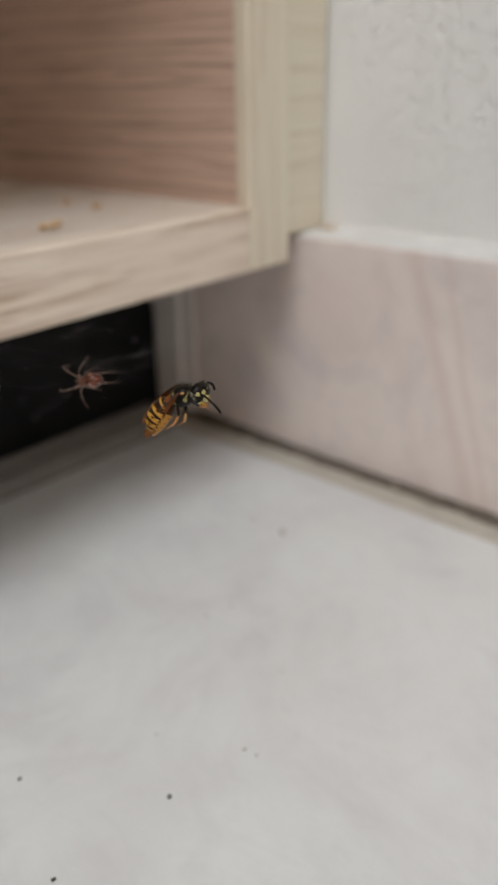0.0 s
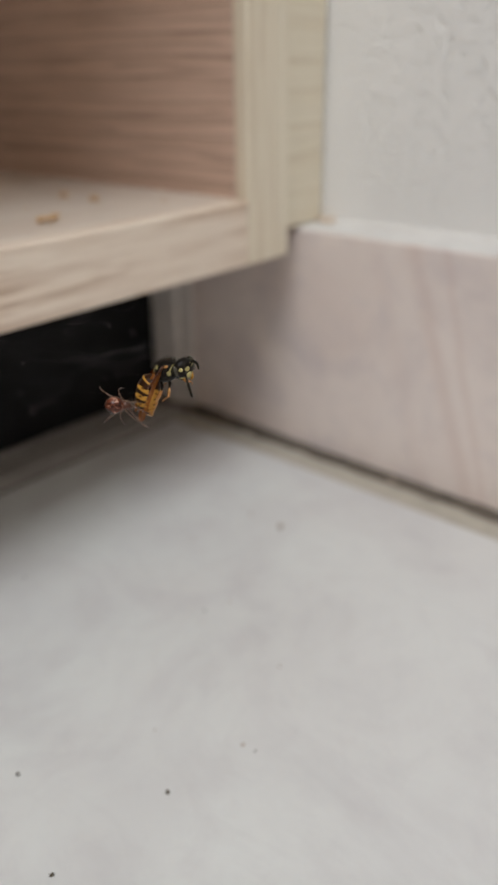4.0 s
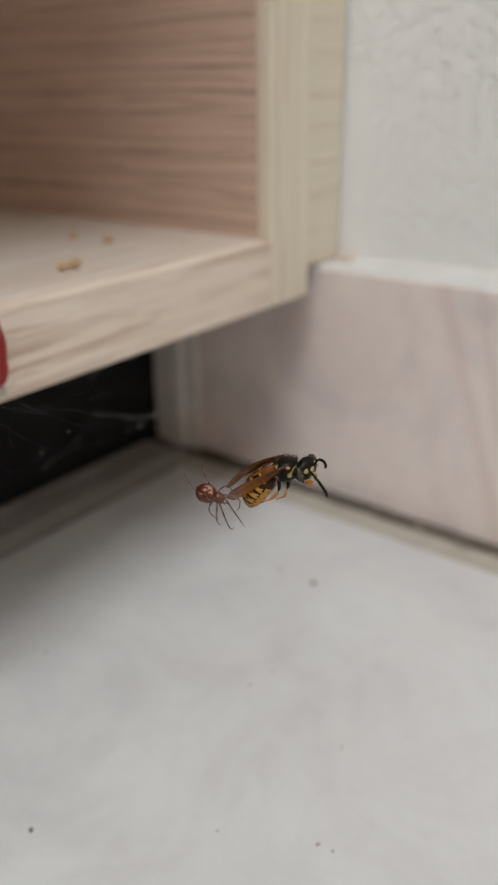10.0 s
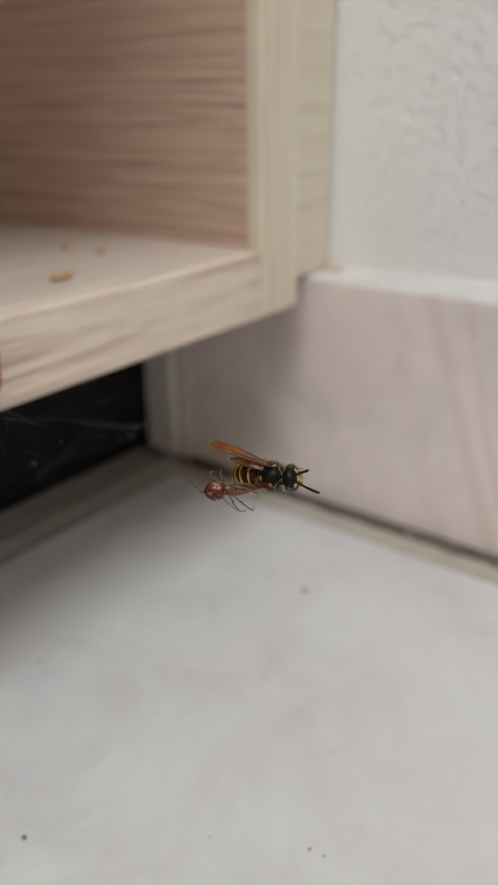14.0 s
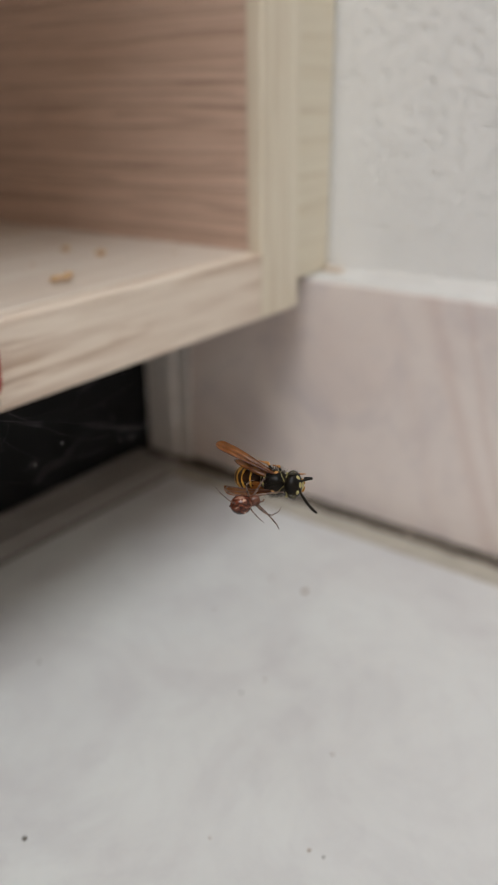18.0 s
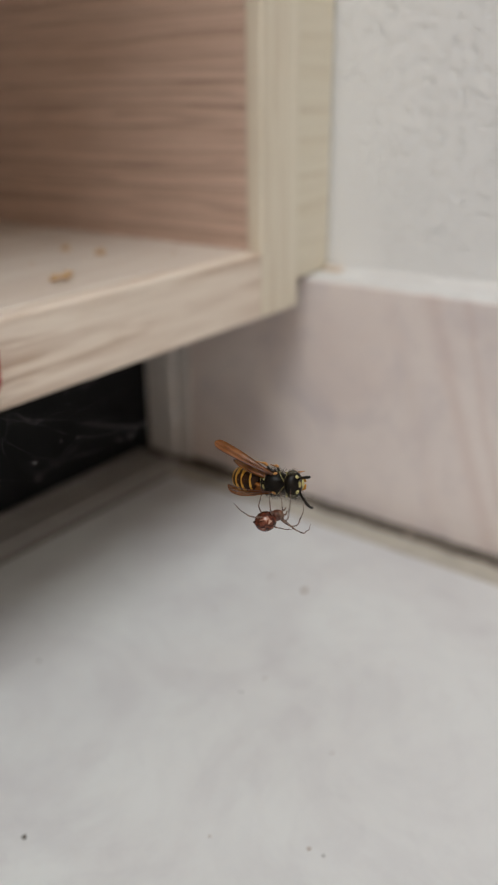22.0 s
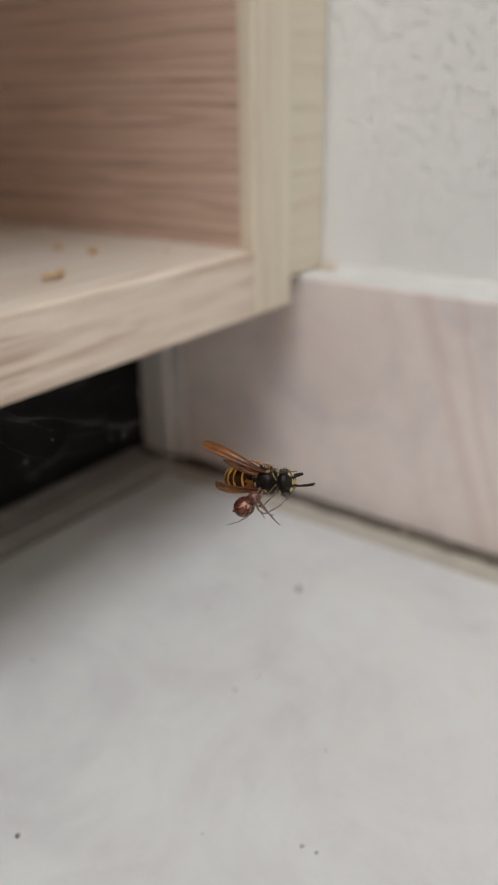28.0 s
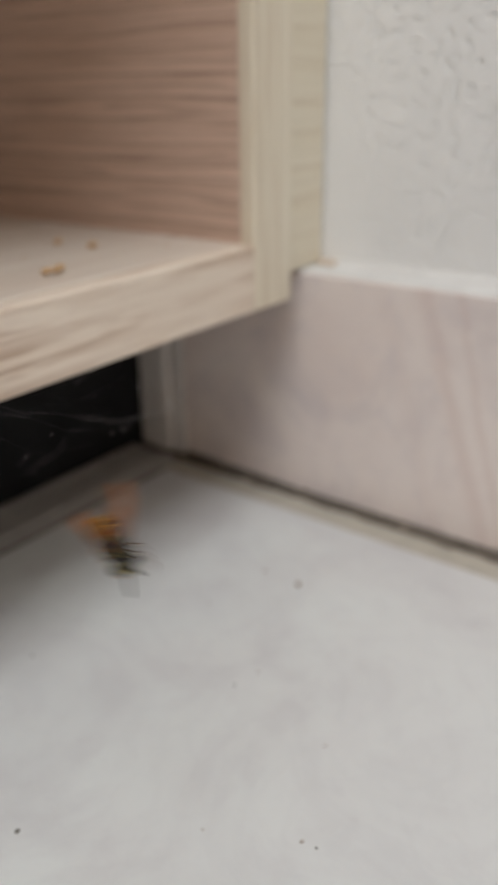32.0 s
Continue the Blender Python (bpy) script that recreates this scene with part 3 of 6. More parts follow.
# ---------------------------------------------------------------- the wasp
MM = 0.001
NECK = (0.00235, 0, -0.00018)
LEFT_BROW, RIGHT_BROW = (0.00120, 0.00039, 0.00034), (0.00120, -0.00039, 0.00034)
LEFT_HINGE, RIGHT_HINGE = (0.0002, 0.00115, 0.00120), (0.0002, -0.00115, 0.00120)


def scaled(points):
    return [Vector(p) * MM for p in points]


def ring_body(profile, pattern, sides=28):
    """A body of rings along x: (x, z, half width, half height); pattern gives each face's material from its place."""
    bm = bmesh.new()
    rings = []
    for x, z, w, h in profile:
        rings.append([bm.verts.new((x * MM, w * MM * math.cos(a), (z + h * math.sin(a)) * MM)) for a in (2 * math.pi * k / sides for k in range(sides))])
    for i in range(len(rings) - 1):
        for k in range(sides):
            f = bm.faces.new((rings[i][k], rings[i][(k + 1) % sides], rings[i + 1][(k + 1) % sides], rings[i + 1][k]))
            a = 2 * math.pi * (k + 0.5) / sides
            x = (profile[i][0] + profile[i + 1][0]) / 2
            f.material_index = pattern(x, math.degrees(a))
    bm.faces.new(rings[0])
    bm.faces.new(rings[-1])
    return bm


def oval_profile(x0, x1, w, h, z=0.0, n=17, power=0.5):
    out = []
    for i in range(n):
        s = i / (n - 1)
        r = max(0.03, (1 - (2 * s - 1) ** 2)) ** power
        out.append((x0 + (x1 - x0) * s, z, w * r, h * r))
    return out


SEGMENTS = [  # length, front radius, rear radius of each abdomen ring
    (1.12, 0.75, 1.62), (1.42, 1.58, 1.82), (1.32, 1.78, 1.80), (1.20, 1.76, 1.60), (1.10, 1.56, 1.16), (1.28, 1.10, 0.20)]


def abdomen_ring(index):
    length, front, rear = SEGMENTS[index]

    def pattern(x, a):
        up = abs(((a - 90 + 180) % 360) - 180)
        s = -x / length + 0.09 * noise.noise(Vector((x * 2.2, math.cos(math.radians(a)) * 5, math.sin(math.radians(a)) * 5 + index * 7)))
        if index == 0:
            return 0 if s < 0.74 or up > 75 else 1
        wave = (0.52 if index == 1 else 0.38) + 0.30 * math.exp(-(up / 26) ** 2) + 0.10 * math.exp(-((up - 70) / 14) ** 2)
        if up > 100:
            wave = 0.20 + 0.16 * math.exp(-((up - 150) / 12) ** 2)
        for cu, ru, cs, rs in ((56, 7, 0.66, 0.12), (96, 6, 0.62, 0.10), (132, 6, 0.66, 0.10)):
            if index < 5 and ((s - cs) / rs) ** 2 + ((up - cu) / ru) ** 2 < 1:
                return 0
        return 0 if s < wave else 1
    n = 27
    profile = []
    for i in range(n):
        s = i / (n - 1)
        r = front + (rear - front) * (math.sin(s * math.pi / 2) if index < 2 else s ** 1.4)
        r *= 1.0 - (0.10 * max(0, s - 0.93) / 0.07)
        profile.append((-length * s * 1.06, -0.04 * s, r * 1.08, r * 1.0))
    return ring_body(profile, pattern, 84)


def leg_piece(points, radii, mats, n=10):
    pts = curve_points(scaled(points), n)
    rad = [np.interp(i / (n - 1), np.linspace(0, 1, len(radii)), radii) * MM for i in range(n)]
    return tube(bmesh.new(), pts, rad, 8), mats


def build_wasp():
    wasp = tagged(new("wasp"), "dead yellow and black wasp hanging in web threads", "wasp")

    # thorax
    def chest(x, a):
        up = abs(((a - 90 + 180) % 360) - 180)
        # stripe along each shoulder
        middle = 1.95 - 0.020 * (up - 18)
        if 18 < up < 84 and abs(x - middle) < 0.13 + 0.05 * math.sin(up / 12):
            return 1
        # spot under the wing, two on the shield, two bars behind it
        for cx, cu, rx, ru in ((0.55, 88, 0.30, 13), (-0.98, 26, 0.20, 16), (-1.55, 24, 0.12, 18), (-1.2, 95, 0.22, 12)):
            if ((x - cx) / rx) ** 2 + ((up - cu) / ru) ** 2 < 1:
                return 1
        return 0
    part("thorax", ring_body(oval_profile(-1.95, 1.9, 1.62, 1.62, n=85, power=0.42), chest, 96), [CHITIN, PALE_YELLOW], wasp, "black hairy thorax with pale yellow marks")
    bm = bmesh.new()
    rng = random.Random(7)
    for _ in range(1100):
        a, x = rng.uniform(-0.3, math.pi + 0.3), rng.uniform(-1.6, 1.75)
        r = 1.57 * (1 - (x / 2.0) ** 2) ** 0.44
        root = Vector((x, r * math.cos(a), r * math.sin(a)))
        out = Vector((0.25, math.cos(a), math.sin(a))).normalized() + Vector([rng.uniform(-0.4, 0.4) for _ in range(3)])
        tip = root + out * rng.uniform(0.30, 0.75)
        tube(bm, scaled([root, tip]), [0.016 * MM, 0.004 * MM], 3, caps=False)
    part("hair", bm, HAIR, wasp, "short dark hair on the thorax")
    bm = bmesh.new()
    for _ in range(320):
        a, x = rng.uniform(-0.4, math.pi + 0.4), rng.uniform(-0.6, 1.25)
        r = 1.14 * (1 - ((x - 0.3) / 1.25) ** 2) ** 0.42
        root = Vector((x, 1.58 * r * math.cos(a), 1.38 * r * math.sin(a)))
        out = Vector((0.5, math.cos(a), math.sin(a))).normalized() + Vector([rng.uniform(-0.4, 0.4) for _ in range(3)])
        tube(bm, scaled([root, root + out * rng.uniform(0.20, 0.45)]), [0.014 * MM, 0.004 * MM], 3, caps=False)
    fringe = bm

    # head, with face marks, eyes, jaws and antennae
    def face(x, a):
        up = abs(((a - 90 + 180) % 360) - 180)
        for cx, cu, rx, ru in ((1.22, 0, 0.10, 30), (0.95, 46, 0.18, 13), (-0.35, 62, 0.18, 22), (1.0, 130, 0.20, 20)):
            if ((x - cx) / rx) ** 2 + ((up - cu) / ru) ** 2 < 1:
                return 1
        return 0
    big = 1.15

    def grown(bm):
        bmesh.ops.scale(bm, vec=(big, big, big), verts=bm.verts)
        return bm
    shape = [(x, -0.12 * max(0, x), w, h) for x, _, w, h in oval_profile(-0.75, 1.3, 1.58, 1.38, n=57, power=0.42)]
    head = part("head", grown(ring_body(shape, face, 88)), [CHITIN, PALE_YELLOW], wasp, "black head with yellow face marks", pose(*NECK))
    part("hair", fringe, HAIR, head, "short dark hair on the head")
    for side in (1, -1):
        bm = bmesh.new()
        ball(bm, (0, 0, 0), (0.70 * MM, 0.48 * MM, 1.16 * MM), u=18, v=14)
        part("eye", bm, EYE, head, "dark compound eye", pose(0.00034, side * 0.00134, 0.00018, side * -14, 0, side * 24))
        bm = bmesh.new()
        ball(bm, (0, 0, 0), (0.38 * MM, 0.20 * MM, 0.32 * MM), u=12, v=8)
        part("cheek", bm, PALE_YELLOW, head, "yellow patch", pose(0.00098, side * 0.00083, 0.00067, 0, -25, side * 40))
        bm = bmesh.new()
        ball(bm, (0, 0, 0), (0.30 * MM, 0.14 * MM, 0.46 * MM), u=12, v=8)
        lumpy(bm, 0.05 * MM, 2400, side)
        part("temple", bm, PALE_YELLOW, head, "yellow streak behind the eye", pose(-0.00042, side * 0.00150, 0.00010, side * -10, 8, side * -8))
        bm = bmesh.new()
        tube(bm, scaled([(0.95, side * 0.70, -0.95), (1.40, side * 0.60, -1.40), (1.62, side * 0.18, -1.60)]), [0.34 * MM, 0.30 * MM, 0.11 * MM], 8)
        part("jaw", bm, YELLOW, head, "brown jaw with a dark tip")
    # the left antenna is hooked, the right one almost straight
    shapes = ((LEFT_BROW, [(0, 0, 0), (0.20, 0.25, 0.55), (0.35, 0.40, 1.10)], [(0.35, 0.40, 1.10), (0.80, 0.50, 1.45), (1.35, 0.55, 1.30), (1.62, 0.55, 0.80), (1.55, 0.55, 0.30)], "hooked black antenna"),
              (RIGHT_BROW, [(0, 0, 0), (0.45, -0.20, 0.30), (0.90, -0.35, 0.45)], [(0.90, -0.35, 0.45), (2.10, -0.52, 0.38), (3.25, -0.60, 0.0), (3.90, -0.55, -0.55)], "long black antenna bent at its tip"))
    feelers = []
    for brow, root, tail, label in shapes:
        bm = bmesh.new()
        tube(bm, curve_points(scaled(root), 8), [0.16 * MM] * 8, 8)
        tube(bm, curve_points(scaled(tail), 30), [(0.15 + 0.05 * math.sin(i / 29 * 3.0) + 0.014 * (i % 3 == 0)) * MM for i in range(30)], 9)
        feelers.append(part("antenna", bm, CHITIN, head, label, pose(*brow)))
    bm = bmesh.new()
    ball(bm, (0.00130, 0, -0.00058), (0.38 * MM, 0.68 * MM, 0.62 * MM), u=16, v=12)
    part("clypeus", bm, PALE_YELLOW, head, "yellow face shield")
    # small yellow plate over each wing's root, and the pale collar's ends
    for side in (1, -1):
        bm = bmesh.new()
        ball(bm, (0, 0, 0), (0.34 * MM, 0.22 * MM, 0.13 * MM), u=14, v=10)
        lumpy(bm, 0.05 * MM, 2600, side)
        part("wing_plate", bm, LEG_ORANGE, wasp, "small orange plate over the wing root", pose(0.00050, side * 0.00128, 0.00108, side * -35, 0, side * 20))

    # waist and abdomen
    bm = bmesh.new()
    tube(bm, scaled([(-1.75, 0, -0.25), (-2.05, 0, -0.35), (-2.4, 0, -0.35)]), [0.55 * MM, 0.32 * MM, 0.42 * MM], 12)
    part("waist", bm, CHITIN, wasp)
    rings = []
    for i in range(6):
        rings.append(part("abdomen_ring", abdomen_ring(i), [BAND, YELLOW], wasp, "yellow ring with black band and dots"))
    bm = bmesh.new()
    tube(bm, scaled([(-1.15, 0, -0.05), (-1.55, 0, -0.10)]), [0.10 * MM, 0.02 * MM], 6)
    part("sting", bm, CHITIN, rings[-1], "short dark sting")

    # wings
    wings = []
    for side in (1, -1):
        bm = bmesh.new()
        rows, cols = 18, 6
        grid = []
        for i in range(rows + 1):
            s = i / rows
            wide = 0.36 + 0.98 * math.sin(min(1.0, s * 1.35) * math.pi / 2) ** 1.2
            wide *= 1.0 if s < 0.86 else math.sqrt(max(0.02, 1 - ((s - 0.86) / 0.145) ** 2))
            line = []
            for c in range(cols + 1):
                v = c / cols - 0.42
                line.append(bm.verts.new((-9.7 * MM * s, side * v * wide * MM, (0.14 * math.cos(c * 2.1) * (1 - 0.4 * s) + 0.85 * math.sin(s * math.pi) - 0.35 * s * s) * MM)))
            grid.append(line)
        for a, b in zip(grid, grid[1:]):
            for c in range(cols):
                bm.faces.new((a[c], a[c + 1], b[c + 1], b[c]))
        bmesh.ops.solidify(bm, geom=list(bm.faces), thickness=0.03 * MM)
        wing = part("wing", bm, WING, wasp, "amber folded wing")
        wings.append(wing)
        bm = bmesh.new()
        for v0, v1 in ((-0.42, -0.40), (-0.05, 0.10)):
            pts = [(-9.7 * s, side * (v0 + (v1 - v0) * s) * (0.35 + 1.02 * math.sin(min(1, s * 1.35) * math.pi / 2) ** 1.2), 0.20 * (1 - s) + 0.85 * math.sin(s * math.pi) - 0.33 * s * s + 0.06) for s in np.linspace(0, 0.88, 10)]
            tube(bm, scaled(pts), [(0.075 if v0 < -0.3 else 0.03) * MM - 0.002 * MM * k for k in range(10)], 5)
        part("vein", bm, SPIDER_HEAD, wing, "brown wing vein")
        # the shorter hind wing under the fold, crumpled at its root
        bm = bmesh.new()
        grid = []
        for i in range(15):
            s = i / 14
            wide = (0.55 + 0.95 * math.sin(math.pi * min(1.0, 0.25 + s * 0.8)) ** 0.8) * (1.0 if s < 0.8 else math.sqrt(max(0.03, 1 - ((s - 0.8) / 0.205) ** 2)))
            grid.append([bm.verts.new(((-0.4 - 5.6 * s) * MM, -side * (0.30 + 0.55 * s + (c / 5 - 0.5) * wide) * MM, (-0.20 + 0.45 * math.sin(s * math.pi) + 0.16 * math.cos(c * 2.6 + s * 5)) * MM)) for c in range(6)])
        for a, b in zip(grid, grid[1:]):
            for c in range(5):
                bm.faces.new((a[c], a[c + 1], b[c + 1], b[c]))
        bmesh.ops.solidify(bm, geom=list(bm.faces), thickness=0.03 * MM)
        part("hind_wing", bm, WING, wing, "short crumpled amber hind wing")

    # legs, drawn up under the body and trailing back
    sets = (((1.35, 0.55, -1.1), (2.0, 0.95, -1.85), (2.75, 0.55, -2.1), (3.05, 0.2, -2.75)),
            ((0.1, 0.60, -1.2), (-0.1, 1.35, -2.25), (-1.15, 1.0, -3.25), (-2.05, 0.55, -3.9)),
            ((-1.0, 0.60, -1.1), (-1.6, 1.45, -1.95), (-2.9, 1.25, -3.2), (-4.0, 0.8, -4.0)))
    rng = random.Random(9)
    for side in (1, -1):
        for points in sets:
            hip, knee, shin, toe = [Vector((x + rng.uniform(-0.2, 0.2), side * (y + (0.50 * k if side > 0 else 0.12 * k)), z * (0.72 if side > 0 else 1.0) + rng.uniform(-0.25, 0.25) * (k > 0))) for k, (x, y, z) in enumerate(points)]
            bm, _ = leg_piece([hip, (hip + knee) / 2 + Vector((0.1, side * 0.12, 0)), knee], [0.22, 0.25, 0.13], 0)
            leg = part("leg", bm, CHITIN, wasp, "dark upper leg")
            bm, _ = leg_piece([knee, (knee + shin) / 2 + Vector((0.08, side * 0.1, 0)), shin], [0.14, 0.25, 0.15], 0)
            part("shin", bm, LEG_ORANGE, leg, "orange shin")
            bm, _ = leg_piece([shin, (shin + toe) / 2 + Vector((0.12, 0, 0.08)), toe, toe + Vector((0.12, 0, -0.16))], [0.11, 0.095, 0.075, 0.05], 0, 14)
            part("foot", bm, LEG_ORANGE, leg, "thin orange foot")
    return wasp, rings, wings, head, feelers


def abdomen_poses(first, bend, twist=0.0):
    """Poses of the six rings: the first hangs at the waist by an angle, each next one bends further down."""
    m = Matrix.Translation((-1.85 * MM, 0, -0.35 * MM)) @ pose(0, 0, 0, 0, -first, 0) @ pose(0, 0, 0, 0, 0, twist)
    out = []
    for length, _, _ in SEGMENTS:
        out.append(m.copy())
        m = m @ Matrix.Translation((-length * 0.88 * MM, 0, 0)) @ pose(0, 0, 0, 0, -bend, 0)
    return out


# ---------------------------------------------------------------- the spider
LEGS = [  # root angle from the head, root place, reach out, lift, reach down
    (28, 0.55, 1.36), (62, 0.50, 1.02), (110, 0.45, 0.72), (150, 0.45, 1.12)]


def build_spider():
    spider = tagged(new("spider"), "small glossy red-brown comb-footed spider in its web", "spider")
    bm = bmesh.new()
    ball(bm, (0, 0, 0), (1.45 * MM, 1.32 * MM, 1.34 * MM), u=32, v=24)
    abdomen = part("abdomen", bm, SPIDER_ABDOMEN, spider, "round glossy abdomen with pale blotches")
    bm = bmesh.new()
    tube(bm, scaled([(-1.25, 0, -0.35), (-1.58, 0, -0.5)]), [0.28 * MM, 0.12 * MM], 8)
    part("spinneret", bm, SPIDER_RING, abdomen)
    bm = bmesh.new()
    tube(bm, curve_points(scaled([(0.65, 0, -0.45), (1.0, 0, -0.5), (1.65, 0, -0.42), (2.2, 0, -0.38), (2.5, 0, -0.42)]), 14), [np.interp(i / 13, [0, 0.18, 0.5, 0.85, 1], [0.3, 0.55, 0.80, 0.58, 0.32]) * MM for i in range(14)], 18)
    chest = part("cephalothorax", bm, SPIDER_HEAD, spider, "reddish brown head and chest")
    for side in (1, -1):
        for x, y, z, r in ((2.38, 0.14, -0.12, 0.075), (2.28, 0.30, -0.14, 0.07)):
            bm = bmesh.new()
            ball(bm, (x * MM, side * y * MM, z * MM), (r * MM,) * 3, u=8, v=6)
            part("eye", bm, EYE, chest)
        bm = bmesh.new()
        tube(bm, curve_points(scaled([(2.25, side * 0.3, -0.5), (2.75, side * 0.45, -0.5), (3.05, side * 0.35, -0.9)]), 8), [0.11 * MM] * 8, 7)
        part("feeler", bm, SPIDER_LEG, chest, "short feeler")
    legs = []
    for side in (1, -1):
        for angle, root, long in LEGS:
            a = math.radians(angle)
            way = Vector((math.cos(a), side * math.sin(a), 0))
            far = {28: 0.75, 62: 0.3, 110: 0.0, 150: 1.25}[angle]
            knee = way * 1.5 * long + Vector((0, 0, (1.45 - 0.4 * far) * long))
            shin = way * (2.2 + 0.3 * far) * long + Vector((0, 0, (1.35 - 0.3 * far) * long))
            heel = way * (3.0 + 0.5 * far) * long + Vector((0, 0, (-0.35 + 0.45 * far) * long))
            toe = way * (3.25 + 0.9 * far) * long + Vector((0, 0, (-2.1 + 1.0 * far) * long))
            pts = curve_points(scaled([(0, 0, 0), knee * 0.55 + Vector((0, 0, 0.15)), knee, shin, (shin + heel) / 2, heel, (heel + toe) / 2, toe]), 36)
            radii = [np.interp(i / 35, [0, 0.15, 0.3, 0.5, 0.75, 1], [0.13, 0.135, 0.10, 0.085, 0.060, 0.035]) * MM for i in range(36)]
            mats = [1 if i / 35 % 0.2 > 0.125 else 0 for i in range(35)]
            leg = None
            for piece, a0, a1 in (("leg", 0, 13), ("shin", 13, 24), ("foot", 24, 35)):
                bm = tube(bmesh.new(), pts[a0:a1 + 1], radii[a0:a1 + 1], 7, mats[a0:a1])
                ob = part(piece, bm, [SPIDER_LEG, SPIDER_RING], leg or spider, "thin brown leg with dark joints" if piece == "leg" else "")
                leg = leg or ob
            home = pose((1.5 + 0.62 * math.cos(a)) * MM, side * 0.55 * MM, -0.45 * MM)
            leg.matrix_basis = home
            legs.append((leg, home, side, angle))
    return spider, legs


# ---------------------------------------------------------------- silk
def build_web():
    rng = random.Random(11)
    web = tagged(new("spider_web"), "tangle of fine pale spider threads under the shelf", "spider web", kind="stuff")
    under = SHELF_LOW

    def strand(a, b, sag, thick, beads=0):
        bm = bmesh.new()
        a, b = Vector(a), Vector(b)
        pts = [a.lerp(b, s) + Vector((0, 0, -sag * 4 * s * (1 - s))) + Vector((0, 0, 0.0004 * noise.noise(a.lerp(b, s) * 220))) for s in np.linspace(0, 1, 22)]
        tube(bm, pts, [thick] * 22, 4)
        for _ in range(beads):
            p = pts[rng.randrange(1, 21)]
            ball(bm, p, (rng.uniform(2, 4) * thick,) * 3, u=6, v=5)
        part("thread", bm, SILK, web)
    def line(points, thick, beads):
        """A thread through several holds, wavering a little, with small beads on it."""
        bm = bmesh.new()
        n = 8 * len(points)
        pts = [p + Vector((0, 0, 0.00025 * noise.noise(p * 500))) for p in curve_points(points, n)]
        tube(bm, pts, [thick * (0.75 + 0.5 * abs(noise.noise(p * 700))) for p in pts], 4)
        for _ in range(beads):
            ball(bm, pts[rng.randrange(1, n - 1)], (rng.uniform(1.6, 3.2) * thick,) * 3, u=6, v=5)
        part("thread", bm, SILK, web)
    thin = 0.000016
    line([(-0.1320, -0.0260, 0.0792), (-0.1294, -0.0260, 0.0776), (-0.1255, -0.0260, 0.0744), (-0.1219, -0.0260, 0.0725), (-0.1174, -0.0260, 0.0712), (-0.1124, -0.0260, 0.0687), (-0.1069, -0.0260, 0.0664), (-0.0993, -0.0260, 0.0639)], thin * 0.50, 4)
    line([(-0.1070, -0.0260, 0.0652), (-0.1028, -0.0260, 0.0645), (-0.0982, -0.0260, 0.0642)], thin * 0.43, 2)
    line([(-0.0993, -0.0260, 0.0639), (-0.0954, -0.0260, 0.0637), (-0.0852, -0.0220, 0.0610), (-0.0742, -0.0160, 0.0599), (-0.0554, -0.0080, 0.0587), (-0.0302, 0.0020, 0.0567), (-0.0058, 0.0100, 0.0566)], thin * 1.35, 4)
    # Short thicker piece that stands for a glint on the thread.
    line([(-0.0912, -0.0260, 0.0632), (-0.0886, -0.0260, 0.0635)], thin * 1.5, 0)
    line([(-0.1325, -0.0260, 0.0766), (-0.1298, -0.0260, 0.0755), (-0.1256, -0.0260, 0.0737), (-0.1228, -0.0260, 0.0722), (-0.1214, -0.0260, 0.0725)], thin * 0.56, 3)
    line([(-0.1271, -0.0260, 0.0769), (-0.1279, -0.0260, 0.0731), (-0.1293, -0.0260, 0.0708), (-0.1287, -0.0260, 0.0684)], thin * 0.37, 3)
    line([(-0.1258, -0.0260, 0.0750), (-0.1230, -0.0260, 0.0725), (-0.1177, -0.0260, 0.0690), (-0.1133, -0.0260, 0.0665), (-0.1070, -0.0260, 0.0652)], thin * 0.4, 3)
    line([(-0.1174, -0.0260, 0.0712), (-0.1076, -0.0200, 0.0687), (-0.0928, -0.0120, 0.0653), (-0.0793, -0.0040, 0.0630)], thin * 0.35, 2)
    line([(-0.0883, -0.0260, 0.0663), (-0.0890, -0.0260, 0.0647), (-0.0896, -0.0260, 0.0633)], thin * 0.4, 1)
    line([(-0.0554, -0.0080, 0.0587), (-0.0392, 0.0000, 0.0590), (-0.0324, 0.0040, 0.0598)], thin * 0.4, 1)
    line([(-0.1328, -0.0260, 0.0747), (-0.1302, -0.0260, 0.0729), (-0.1248, -0.0260, 0.0678), (-0.1138, -0.0200, 0.0609), (-0.1032, -0.0200, 0.0595)], thin * 0.35, 3)
    line([(-0.0835, 0.0300, 0.0303), (-0.0817, 0.0300, 0.0311), (-0.0795, 0.0300, 0.0322), (-0.0751, 0.0300, 0.0320)], thin * 1.8, 4)
    line([(-0.0877, 0.0300, 0.0359), (-0.0842, 0.0300, 0.0334), (-0.0817, 0.0300, 0.0311)], thin * 0.9, 1)
    line([(-0.0732, 0.0300, 0.0335), (-0.0715, 0.0300, 0.0342), (-0.0700, 0.0300, 0.0351)], thin * 1.8, 2)
    line([(-0.0751, 0.0300, 0.0320), (-0.0732, 0.0300, 0.0335), (-0.0700, 0.0300, 0.0351), (-0.0646, 0.0300, 0.0380), (-0.0548, 0.0300, 0.0392)], thin * 0.6, 2)
    line([(-0.0523, 0.0250, 0.0364), (-0.0522, 0.0250, 0.0352), (-0.0515, 0.0250, 0.0337)], thin * 2, 0)
    line([(-0.0668, 0.0350, 0.0167), (-0.0668, 0.0350, 0.0145)], thin * 2.4, 0)
